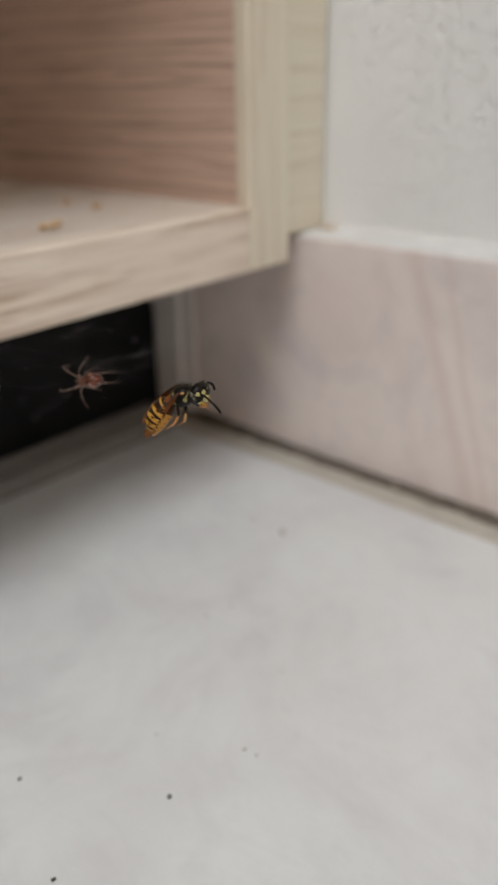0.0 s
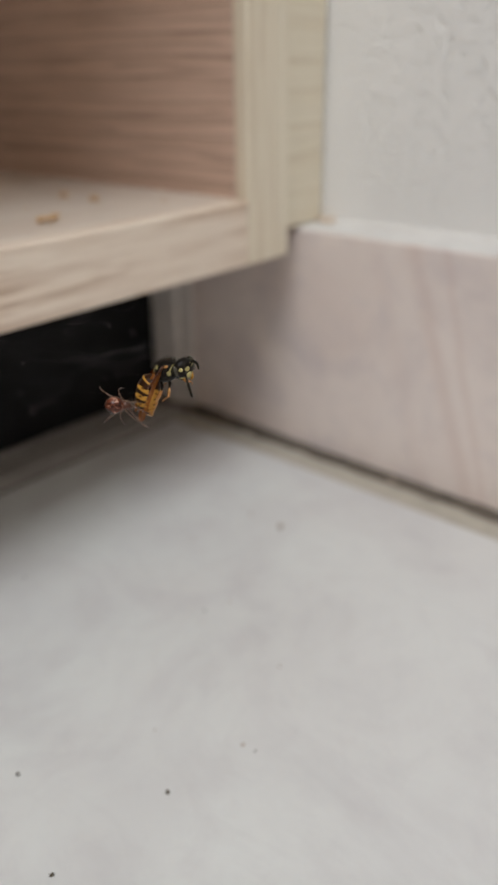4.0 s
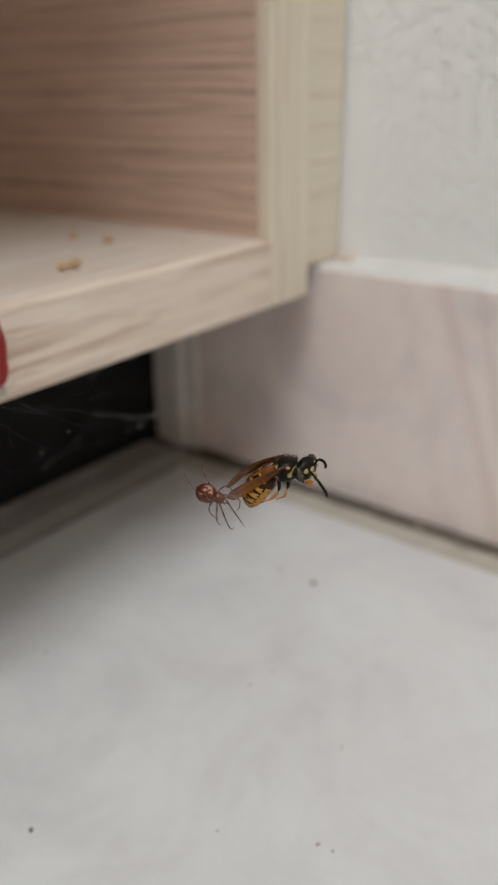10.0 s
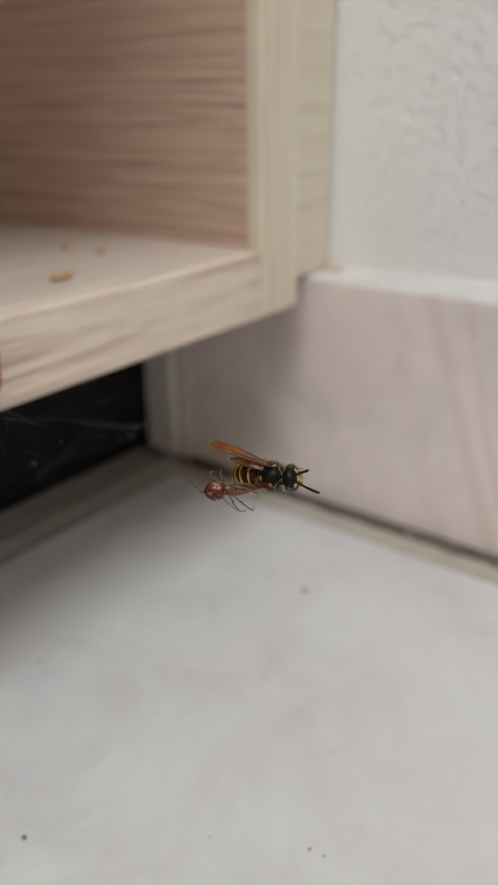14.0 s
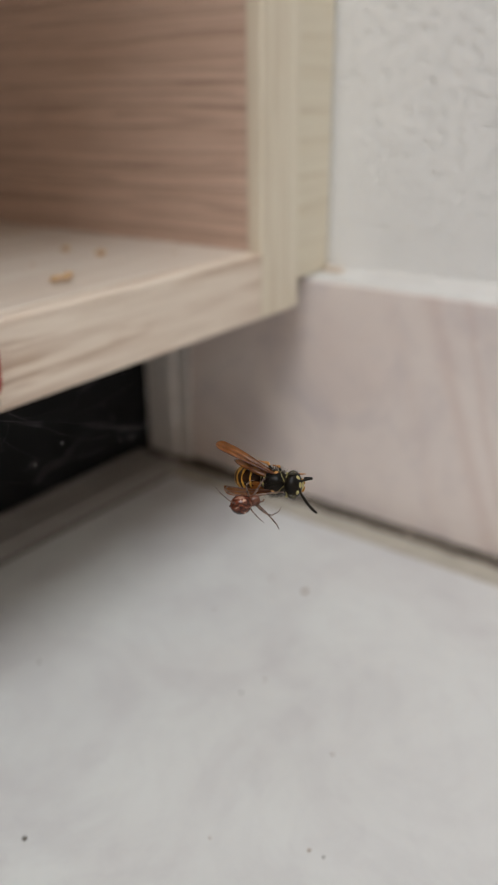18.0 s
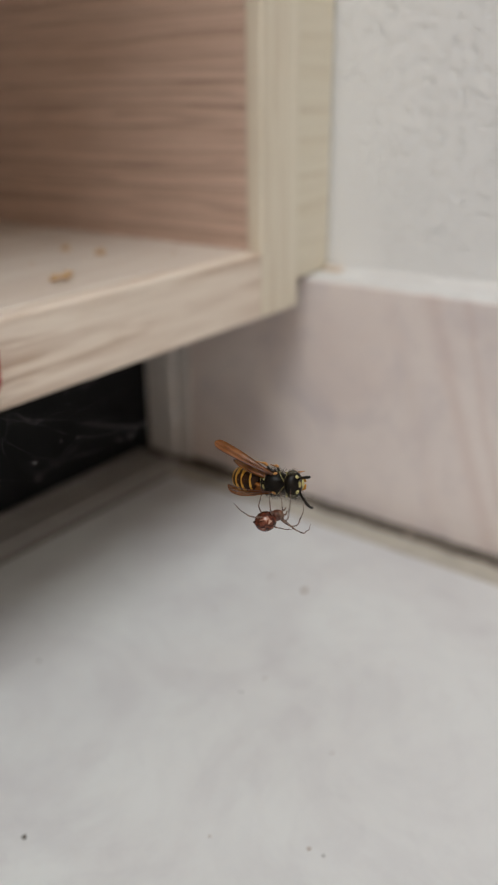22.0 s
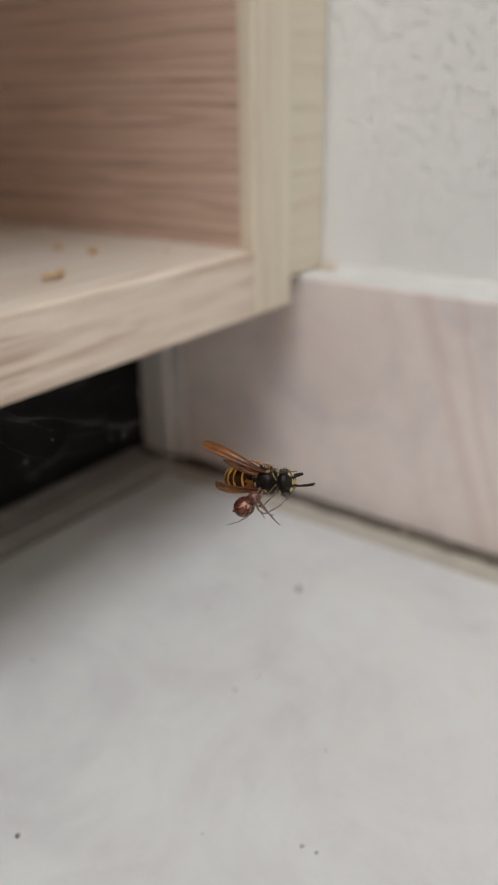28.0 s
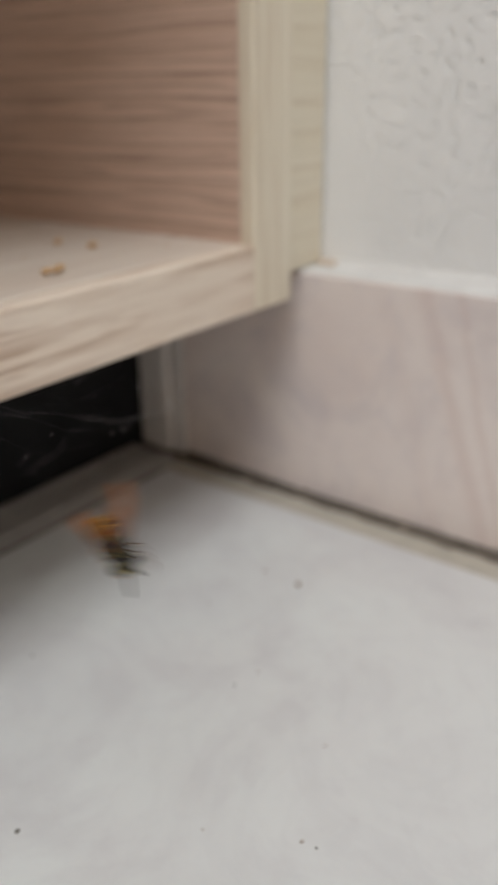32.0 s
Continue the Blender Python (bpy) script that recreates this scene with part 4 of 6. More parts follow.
    line([(-0.0839, 0.0400, 0.0058), (-0.0816, 0.0400, 0.0054), (-0.0803, 0.0400, 0.0038)], thin * 2, 1)
    line([(-0.0733, 0.0200, 0.0549), (-0.0721, 0.0200, 0.0556), (-0.0701, 0.0200, 0.0559), (-0.0676, 0.0200, 0.0566)], thin * 1.8, 6)
    line([(-0.0515, 0.0300, 0.0509), (-0.0478, 0.0300, 0.0511), (-0.0436, 0.0300, 0.0531)], thin * 0.9, 2)
    line([(-0.0862, 0.0200, 0.0559), (-0.0793, 0.0200, 0.0555), (-0.0733, 0.0200, 0.0549)], thin * 0.6, 2)
    line([(-0.0965, 0.0200, 0.0527), (-0.0869, 0.0200, 0.0513), (-0.0762, 0.0200, 0.0519), (-0.0676, 0.0200, 0.0566)], thin * 0.5, 2)
    line([(-0.0814, 0.0120, 0.0502), (-0.0737, 0.0120, 0.0467), (-0.0656, 0.0120, 0.0435), (-0.0585, 0.0120, 0.0431), (-0.0494, 0.0120, 0.0437), (-0.0430, 0.0120, 0.0449), (-0.0364, 0.0120, 0.0467), (-0.0327, 0.0120, 0.0495), (-0.0308, 0.0120, 0.0524)], thin * 2.0, 6)
    # dust specks and small tufts of old silk caught in the threads
    for x, y, z, size in ((-0.0976, -0.0260, 0.0699, 1.00), (-0.1017, -0.0260, 0.0629, 0.75), (-0.1048, -0.0260, 0.0630, 0.60), (-0.1236, -0.0260, 0.0657, 0.90), (-0.1179, -0.0260, 0.0675, 0.80), (-0.0896, -0.0260, 0.0633, 0.90), (-0.1081, -0.0260, 0.0712, 0.50), (-0.0680, 0.0200, 0.0565, 1.20), (-0.0548, 0.0300, 0.0392, 0.80), (-0.0820, 0.0300, 0.0303, 1.10), (-0.0729, 0.0200, 0.0550, 1.00), (-0.0598, 0.0120, 0.0510, 2.80), (-0.0587, 0.0120, 0.0463, 1.60), (-0.0495, 0.0120, 0.0424, 2.40), (-0.0662, 0.0120, 0.0412, 2.00), (-0.0704, 0.0120, 0.0419, 1.20), (-0.0964, 0.0120, 0.0451, 1.60)):
        bm = bmesh.new()
        ball(bm, (x, y, z), (0.00007 * size, 0.00006 * size, 0.00009 * size), u=8, v=6)
        for _ in range(4):
            way = Vector((rng.uniform(-1, 1), rng.uniform(-0.6, 0.6), rng.uniform(-1, 1))).normalized() * 0.0007 * size * rng.uniform(0.5, 1.0)
            side = way.orthogonal() * rng.uniform(-0.5, 0.5)
            start = Vector((x, y, z))
            tube(bm, curve_points([start, start + way * 0.5 + side, start + way], 7), [0.000016, 0.000015, 0.000014, 0.000012, 0.00001, 0.000009, 0.000007], 4)
        part("silk_tuft", bm, SILK, web, "speck of dusty old silk")
    # the threads that carry the wasp and the spider
    hold = Vector((-0.1183, -0.0674, 0.0716))
    for end in ((-0.1000, 0.002, under), (-0.0600, 0.002, under), (0.0, -0.0400, 0.0650), (-0.1500, 0.004, under), (-0.0749, 0.020, 0.0257)):
        strand(hold + Vector((rng.uniform(-0.001, 0.001), rng.uniform(-0.001, 0.001), 0.0006)), end, 0.0006, 0.0000018)
    return web


build_room()
build_floor()
build_skirting()
build_trim()
build_shelf()
build_red_clip()
build_crumbs()
WASP, RINGS, (LEFT_WING, RIGHT_WING), HEAD, (LEFT_ANTENNA, RIGHT_ANTENNA) = build_wasp()
SPIDER, SPIDER_LEGS = build_spider()
build_web()


# ---------------------------------------------------------------- what moves
def motions():
    walk(WASP, [
        (0, pose(-0.11797, -0.06725, 0.07240, 8.1, -18.2, -52.1)),
        (0.4, pose(-0.11855, -0.06536, 0.07414, 5.5, -18.6, -49.2)),
        (0.8, pose(-0.11886, -0.06444, 0.07494, 2.8, -18.8, -46.3)),
        (1, pose(-0.11893, -0.06439, 0.07490, 1.6, -18.9, -44.8)),
        (1.2, pose(-0.11875, -0.06479, 0.07462, 2.2, -19.2, -46.5)),
        (1.6, pose(-0.11875, -0.06452, 0.07500, 3.5, -19.9, -49.8)),
        (2, pose(-0.11854, -0.06373, 0.07643, 4.6, -20.4, -53.3)),
        (2.4, pose(-0.11814, -0.06579, 0.07414, 6.2, -19.8, -53.0)),
        (2.8, pose(-0.11822, -0.06601, 0.07370, 7.9, -19.2, -52.7)),
        (3, pose(-0.11847, -0.06586, 0.07349, 8.6, -19.0, -52.4)),
        (3.2, pose(-0.11857, -0.06566, 0.07367, 6.2, -18.8, -51.4)),
        (3.5, pose(-0.11837, -0.06462, 0.07554, 2.6, -18.5, -49.9)),
        (5.5, pose(-0.11838, -0.06588, 0.07363, 8.8, -18.9, -52.5)),
        (5.8, pose(-0.11762, -0.06678, 0.07362, 9.7, -19.0, -52.9)),
        (6, pose(-0.11805, -0.06642, 0.07340, 10.2, -19.0, -53.1)),
        (6.2, pose(-0.11957, -0.06528, 0.07246, 11.1, -18.3, -52.7)),
        (6.4, pose(-0.11914, -0.06429, 0.07438, 12.0, -17.7, -52.4)),
        (6.6, pose(-0.11842, -0.06575, 0.07368, 12.9, -17.0, -51.9)),
        (6.8, pose(-0.11603, -0.06716, 0.07557, 9.3, -17.7, -59.8)),
        (7, pose(-0.11681, -0.06711, 0.07432, 5.7, -18.7, -68.0)),
        (7.2, pose(-0.11682, -0.06864, 0.07256, 2.5, -17.1, -60.9)),
        (7.5, pose(-0.11712, -0.06862, 0.07242, -1.7, -14.2, -50.4)),
        (8, pose(-0.11708, -0.06857, 0.07256, 1.8, -15.3, -50.4)),
        (8.5, pose(-0.11716, -0.06824, 0.07284, -0.4, -16.1, -50.3)),
        (9, pose(-0.11718, -0.06789, 0.07327, -2.6, -16.7, -50.1)),
        (9.5, pose(-0.11719, -0.06822, 0.07277, 4.3, -14.8, -54.1)),
        (10, pose(-0.11703, -0.06848, 0.07265, 10.8, -12.6, -57.9)),
        (10.5, pose(-0.11637, -0.06830, 0.07399, 33.8, -8.2, -71.3)),
        (11, pose(-0.11712, -0.06759, 0.07352, 55.2, -4.3, -85.2)),
        (11.5, pose(-0.11633, -0.06858, 0.07366, 45.4, -10.7, -80.4)),
        (12, pose(-0.11688, -0.06869, 0.07261, 35.3, -15.0, -72.4)),
        (12.5, pose(-0.11703, -0.06832, 0.07285, 29.0, -19.6, -73.7)),
        (13, pose(-0.11689, -0.06741, 0.07439, 23.1, -22.4, -73.2)),
        (13.5, pose(-0.11707, -0.06799, 0.07320, 41.7, -11.7, -77.2)),
        (14, pose(-0.11720, -0.06802, 0.07284, 59.7, -4.2, -81.4)),
        (14.5, pose(-0.11669, -0.06863, 0.07294, 59.9, -3.6, -80.8)),
        (16.5, pose(-0.11753, -0.06822, 0.07193, 60.7, -1.0, -78.6)),
        (17, pose(-0.11733, -0.06860, 0.07179, 60.9, 0.5, -78.9)),
        (17.5, pose(-0.11731, -0.06842, 0.07213, 62.7, -0.1, -80.0)),
        (18, pose(-0.11717, -0.06842, 0.07241, 65.0, -1.3, -81.0)),
        (18.5, pose(-0.11741, -0.06818, 0.07228, 66.8, -2.3, -81.2)),
        (19, pose(-0.11721, -0.06837, 0.07237, 68.6, -4.0, -81.2)),
        (19.5, pose(-0.11713, -0.06866, 0.07210, 67.3, -2.9, -81.8)),
        (20, pose(-0.11723, -0.06857, 0.07205, 65.7, -1.3, -82.2)),
        (20.5, pose(-0.11763, -0.06830, 0.07173, 68.5, -3.3, -81.6)),
        (21, pose(-0.11743, -0.06830, 0.07212, 71.3, -6.2, -80.5)),
        (21.5, pose(-0.11738, -0.06842, 0.07201, 70.7, -5.4, -79.3)),
        (22, pose(-0.11724, -0.06857, 0.07202, 69.9, -4.5, -77.9)),
        (22.5, pose(-0.11755, -0.06842, 0.07170, 65.8, -2.2, -77.4)),
        (23, pose(-0.11736, -0.06896, 0.07135, 62.2, 1.1, -78.3)),
        (23.5, pose(-0.11721, -0.06869, 0.07213, 86.6, 6.7, -83.9)),
        (24, pose(-0.11724, -0.06866, 0.07222, 111.8, 13.9, -81.8)),
        (24.5, pose(-0.11726, -0.06871, 0.07207, 111.6, 13.7, -79.6)),
        (25, pose(-0.11760, -0.06849, 0.07165, 111.9, 13.6, -77.6)),
        (25.5, pose(-0.11741, -0.06885, 0.07153, 104.3, 10.7, -78.0)),
        (27.5, pose(-0.11726, -0.06886, 0.07179, 74.4, -1.1, -76.0)),
        (28, pose(-0.11718, -0.06887, 0.07192, 66.5, -3.2, -79.1)),
        (28.5, pose(-0.11696, -0.06950, 0.07145, 65.6, -3.8, -78.5)),
        (29, pose(-0.11693, -0.06937, 0.07164, 64.4, -4.1, -77.8)),
        (29.5, pose(-0.11678, -0.06951, 0.07170, 66.4, -2.5, -77.4)),
        (30, pose(-0.11736, -0.06907, 0.07118, 68.3, -1.3, -76.9)),
        (30.5, pose(-0.11731, -0.06900, 0.07134, 68.3, -2.0, -77.4)),
        (31, pose(-0.11765, -0.06851, 0.07135, 68.3, -2.8, -77.7)),
        (31.3, pose(-0.11766, -0.06832, 0.07157, 67.9, -1.1, -78.5)),
        (31.4, pose(-0.11866, -0.06764, 0.07067, 67.5, 0.6, -79.3)),
        (31.5, pose(-0.12021, -0.06735, 0.06825, 63.8, 12.0, -72.8)),
        (31.6, pose(-0.12051, -0.06807, 0.06673, 62.3, 20.5, -77.9)),
        (31.7, pose(-0.13362, -0.04904, 0.06862, -4.8, 54.2, -118.1)),
        (31.8, pose(-0.13078, -0.05723, 0.06270, -54.3, 57.8, -132.6)),
        (31.9, pose(-0.12515, -0.06435, 0.06332, -52.8, 56.8, -152.7)),
        (32, pose(-0.13228, -0.05484, 0.06319, 7.3, 28.0, -110.5)),
    ])
    walk(SPIDER, [
        (0, pose(-0.11723, -0.04503, 0.06951, -64.6, 8.3, 135.3)),
        (0.4, pose(-0.11788, -0.04421, 0.06953, -64.7, 4.8, 133.6)),
        (0.8, pose(-0.11884, -0.04202, 0.07104, -64.7, 1.2, 131.8)),
        (1, pose(-0.11871, -0.04218, 0.07103, -64.6, -0.5, 131.0)),
        (1.2, pose(-0.11858, -0.04250, 0.07078, -64.6, 1.3, 131.9)),
        (1.6, pose(-0.11852, -0.04236, 0.07108, -64.5, 5.1, 133.7)),
        (2, pose(-0.11849, -0.04187, 0.07182, -64.3, 8.8, 135.5)),
        (2.4, pose(-0.11901, -0.04224, 0.07046, -47.1, -51.0, 95.4)),
        (2.8, pose(-0.11952, -0.04225, 0.06960, 52.5, -45.1, -20.3)),
        (3, pose(-0.12096, -0.04527, 0.07011, 63.5, -15.4, -41.2)),
        (3.2, pose(-0.12151, -0.04973, 0.07003, 67.9, -12.1, -43.2)),
        (3.5, pose(-0.12245, -0.05691, 0.07023, 74.2, -6.8, -45.5)),
        (5.5, pose(-0.12589, -0.06037, 0.06919, 71.3, 18.4, -58.6)),
        (5.8, pose(-0.12531, -0.05989, 0.07058, 70.3, 22.1, -60.8)),
        (6, pose(-0.12513, -0.06015, 0.07042, 69.5, 24.5, -62.4)),
        (6.2, pose(-0.12580, -0.05918, 0.07042, 69.6, 23.9, -62.7)),
        (6.4, pose(-0.12560, -0.05776, 0.07235, 69.7, 23.4, -63.0)),
        (6.6, pose(-0.12440, -0.05991, 0.07140, 69.8, 22.9, -63.2)),
        (6.8, pose(-0.12317, -0.06137, 0.07155, 72.3, 11.9, -57.1)),
        (7, pose(-0.12456, -0.06085, 0.07005, 73.5, 0.7, -51.5)),
        (7.2, pose(-0.12478, -0.06253, 0.06729, 74.7, 16.6, -60.6)),
        (7.5, pose(-0.12452, -0.06061, 0.06964, 70.9, 40.3, -76.5)),
        (8, pose(-0.12367, -0.06173, 0.06980, 65.6, 46.8, -82.3)),
        (8.5, pose(-0.12393, -0.06169, 0.06943, 68.4, 44.4, -79.2)),
        (9, pose(-0.12460, -0.06073, 0.06954, 70.8, 42.0, -76.4)),
        (9.5, pose(-0.12478, -0.06036, 0.06970, 75.9, 32.8, -69.3)),
        (10, pose(-0.12429, -0.06088, 0.06985, 79.3, 23.2, -63.6)),
        (10.5, pose(-0.12349, -0.06131, 0.07064, 79.6, 2.2, -54.0)),
        (11, pose(-0.12381, -0.06220, 0.07131, 76.2, -18.7, -44.0)),
        (11.5, pose(-0.12395, -0.06190, 0.07141, 76.1, -19.4, -43.8)),
        (12, pose(-0.12411, -0.06185, 0.07115, 76.0, -20.1, -43.6)),
        (12.5, pose(-0.12387, -0.06237, 0.07086, 78.4, -12.7, -47.4)),
        (13, pose(-0.12378, -0.06204, 0.07144, 80.3, -5.2, -50.8)),
        (13.5, pose(-0.12339, -0.06227, 0.07182, 80.8, -2.4, -52.1)),
        (14, pose(-0.12372, -0.06352, 0.07198, 81.2, 0.3, -53.3)),
        (14.5, pose(-0.12300, -0.06422, 0.07235, 80.9, -2.2, -52.3)),
        (16.5, pose(-0.12348, -0.06577, 0.07184, 79.0, -12.1, -47.9)),
        (17, pose(-0.12348, -0.06626, 0.07117, 78.4, -14.5, -46.7)),
        (17.5, pose(-0.12313, -0.06693, 0.07089, 78.6, -13.5, -47.1)),
        (18, pose(-0.12287, -0.06718, 0.07103, 78.8, -12.5, -47.6)),
        (18.5, pose(-0.12326, -0.06678, 0.07088, 93.3, -8.8, -49.8)),
        (19, pose(-0.12309, -0.06677, 0.07121, 107.6, -4.6, -51.0)),
        (19.5, pose(-0.12393, -0.06652, 0.07001, 106.8, 3.1, -54.3)),
        (20, pose(-0.12349, -0.06701, 0.07011, 105.6, 10.8, -57.8)),
        (20.5, pose(-0.12369, -0.06703, 0.06974, 106.4, 6.7, -56.0)),
        (21, pose(-0.12330, -0.06785, 0.06931, 107.2, 2.7, -54.2)),
        (21.5, pose(-0.12237, -0.06938, 0.06890, 107.2, -6.6, -50.2)),
        (22, pose(-0.12172, -0.07038, 0.06870, 106.5, -15.8, -46.1)),
        (22.5, pose(-0.12188, -0.07080, 0.06782, 102.0, -27.4, -40.5)),
        (23, pose(-0.12237, -0.07030, 0.06760, 95.5, -38.4, -33.1)),
        (23.5, pose(-0.12209, -0.07005, 0.06848, 98.4, -34.4, -36.0)),
        (24, pose(-0.12145, -0.07073, 0.06875, 100.9, -30.2, -38.5)),
        (24.5, pose(-0.12151, -0.07100, 0.06829, 97.0, -36.1, -34.9)),
        (25, pose(-0.12147, -0.07142, 0.06777, 92.2, -41.7, -30.4)),
        (25.5, pose(-0.12148, -0.07110, 0.06817, 95.0, -40.0, -32.1)),
        (27.5, pose(-0.12219, -0.06922, 0.06947, 104.8, -32.7, -37.3)),
        (28, pose(-0.12209, -0.06885, 0.07012, 107.0, -30.8, -38.3)),
        (28.5, pose(-0.12215, -0.06953, 0.07163, 65.3, -35.2, -37.5)),
        (29, pose(-0.12145, -0.06948, 0.07297, 21.4, -38.0, -33.2)),
        (29.5, pose(-0.12011, -0.07024, 0.07440, 27.2, -34.4, -36.0)),
        (30, pose(-0.11911, -0.06945, 0.07480, 32.6, -30.5, -38.3)),
        (30.5, pose(-0.11864, -0.06968, 0.07533, 34.1, -24.0, -42.0)),
        (31, pose(-0.11814, -0.07002, 0.07577, 35.1, -17.5, -45.3)),
        (31.3, pose(-0.11789, -0.07064, 0.07538, 34.3, -22.0, -43.0)),
        (31.4, pose(-0.11718, -0.07202, 0.07482, 34.3, -22.0, -43.0)),
        (31.5, pose(-0.11969, -0.07003, 0.07295, 34.3, -22.0, -43.0)),
        (31.6, pose(-0.12151, -0.06965, 0.07015, 35.6, -13.0, -47.5)),
        (31.7, pose(-0.13724, -0.04886, 0.06717, 34.0, 23.5, -64.3)),
        (31.8, pose(-0.13404, -0.05695, 0.06203, 31.6, 32.3, -69.5)),
        (31.9, pose(-0.12964, -0.06104, 0.06205, 36.2, -3.9, -51.7)),
        (32, pose(-0.13075, -0.05231, 0.06190, 34.0, 23.4, -64.3)),
    ])
    walk(LEFT_WING, [
        (0, pose(*LEFT_HINGE, -58.0, -28.2, -8.7)),
        (1, pose(*LEFT_HINGE, -58.0, -24.1, -4.2)),
        (2, pose(*LEFT_HINGE, -58.0, -30.7, -2.1)),
        (3, pose(*LEFT_HINGE, -58.0, -27.4, -3.7)),
        (3.5, pose(*LEFT_HINGE, -58.0, -40.3, 0.3)),
        (6, pose(*LEFT_HINGE, -58.0, -26.9, -2.8)),
        (6.6, pose(*LEFT_HINGE, -58.0, -29.3, -6.1)),
        (7, pose(*LEFT_HINGE, -58.0, -21.5, -2.2)),
        (7.5, pose(*LEFT_HINGE, -56.0, -19.1, -5.3)),
        (8, pose(*LEFT_HINGE, -57.6, -19.8, -3.0)),
        (9, pose(*LEFT_HINGE, -58.0, -24.8, -3.7)),
        (10, pose(*LEFT_HINGE, -58.0, -21.8, -4.7)),
        (11, pose(*LEFT_HINGE, -14.0, 3.2, -8.4)),
        (12, pose(*LEFT_HINGE, -21.7, -6.4, -22.0)),
        (13, pose(*LEFT_HINGE, -19.8, -4.8, -16.1)),
        (14, pose(*LEFT_HINGE, -14.0, 4.6, -11.1)),
        (17, pose(*LEFT_HINGE, -14.3, -1.3, -11.2)),
        (18, pose(*LEFT_HINGE, -14.0, 0.7, -15.4)),
        (19, pose(*LEFT_HINGE, -14.0, 1.3, -20.9)),
        (20, pose(*LEFT_HINGE, -14.0, 2.0, -19.3)),
        (21, pose(*LEFT_HINGE, -14.0, 5.6, -19.1)),
        (22, pose(*LEFT_HINGE, -14.0, 0.4, -21.6)),
        (23, pose(*LEFT_HINGE, -14.0, 2.5, -19.4)),
        (24, pose(*LEFT_HINGE, -14.0, 5.5, -13.9)),
        (25, pose(*LEFT_HINGE, -14.6, -3.2, -15.2)),
        (28, pose(*LEFT_HINGE, -14.0, 8.3, -17.1)),
        (29, pose(*LEFT_HINGE, -14.0, 8.0, -17.0)),
        (30, pose(*LEFT_HINGE, -14.0, 4.2, -18.8)),
        (31, pose(*LEFT_HINGE, -14.0, 3.1, -19.1)),
        (32, pose(*LEFT_HINGE, -14.0, 3.1, -19.1)),
    ])
    walk(RIGHT_WING, [
        (0, pose(*RIGHT_HINGE, 58.0, -33.5, -1.0)),
        (1, pose(*RIGHT_HINGE, 58.0, -31.3, 4.4)),
        (2, pose(*RIGHT_HINGE, 58.0, -37.6, 5.2)),
        (3, pose(*RIGHT_HINGE, 58.0, -32.3, 0.1)),
        (3.5, pose(*RIGHT_HINGE, 58.0, -47.1, 4.9)),
        (6, pose(*RIGHT_HINGE, 58.0, -28.0, -2.1)),
        (6.6, pose(*RIGHT_HINGE, 58.0, -29.4, -4.6)),
        (7, pose(*RIGHT_HINGE, 58.0, -30.5, -0.2)),
        (7.5, pose(*RIGHT_HINGE, 58.0, -20.6, 2.0)),
        (8, pose(*RIGHT_HINGE, 58.0, -20.3, 1.2)),
        (9, pose(*RIGHT_HINGE, 58.0, -25.8, 2.8)),
        (10, pose(*RIGHT_HINGE, 58.0, -23.8, -4.7)),
        (11, pose(*RIGHT_HINGE, 38.0, -33.7, 9.7)),
        (12, pose(*RIGHT_HINGE, 38.0, -21.3, -10.5)),
        (13, pose(*RIGHT_HINGE, 38.0, -23.9, -12.3)),
        (14, pose(*RIGHT_HINGE, 18.0, -31.2, 11.5)),
        (17, pose(*RIGHT_HINGE, 17.5, -17.7, 6.8)),
        (18, pose(*RIGHT_HINGE, 18.0, -21.3, 9.1)),
        (19, pose(*RIGHT_HINGE, 18.0, -23.9, 4.4)),
        (20, pose(*RIGHT_HINGE, 18.0, -23.1, 3.7)),
        (21, pose(*RIGHT_HINGE, 18.0, -28.9, 6.5)),
        (22, pose(*RIGHT_HINGE, 18.0, -25.2, 4.1)),
        (23, pose(*RIGHT_HINGE, 16.3, -11.4, 7.3)),
        (24, pose(*RIGHT_HINGE, 16.0, -10.1, 5.8)),
        (25, pose(*RIGHT_HINGE, 17.3, -16.5, 2.9)),
        (28, pose(*RIGHT_HINGE, 18.0, -20.0, 3.6)),
        (29, pose(*RIGHT_HINGE, 16.6, -12.8, 3.4)),
        (30, pose(*RIGHT_HINGE, 17.5, -17.3, 4.7)),
        (31, pose(*RIGHT_HINGE, 18.0, -20.6, 7.2)),
        (32, pose(*RIGHT_HINGE, 18.0, -20.6, 7.2)),
    ])
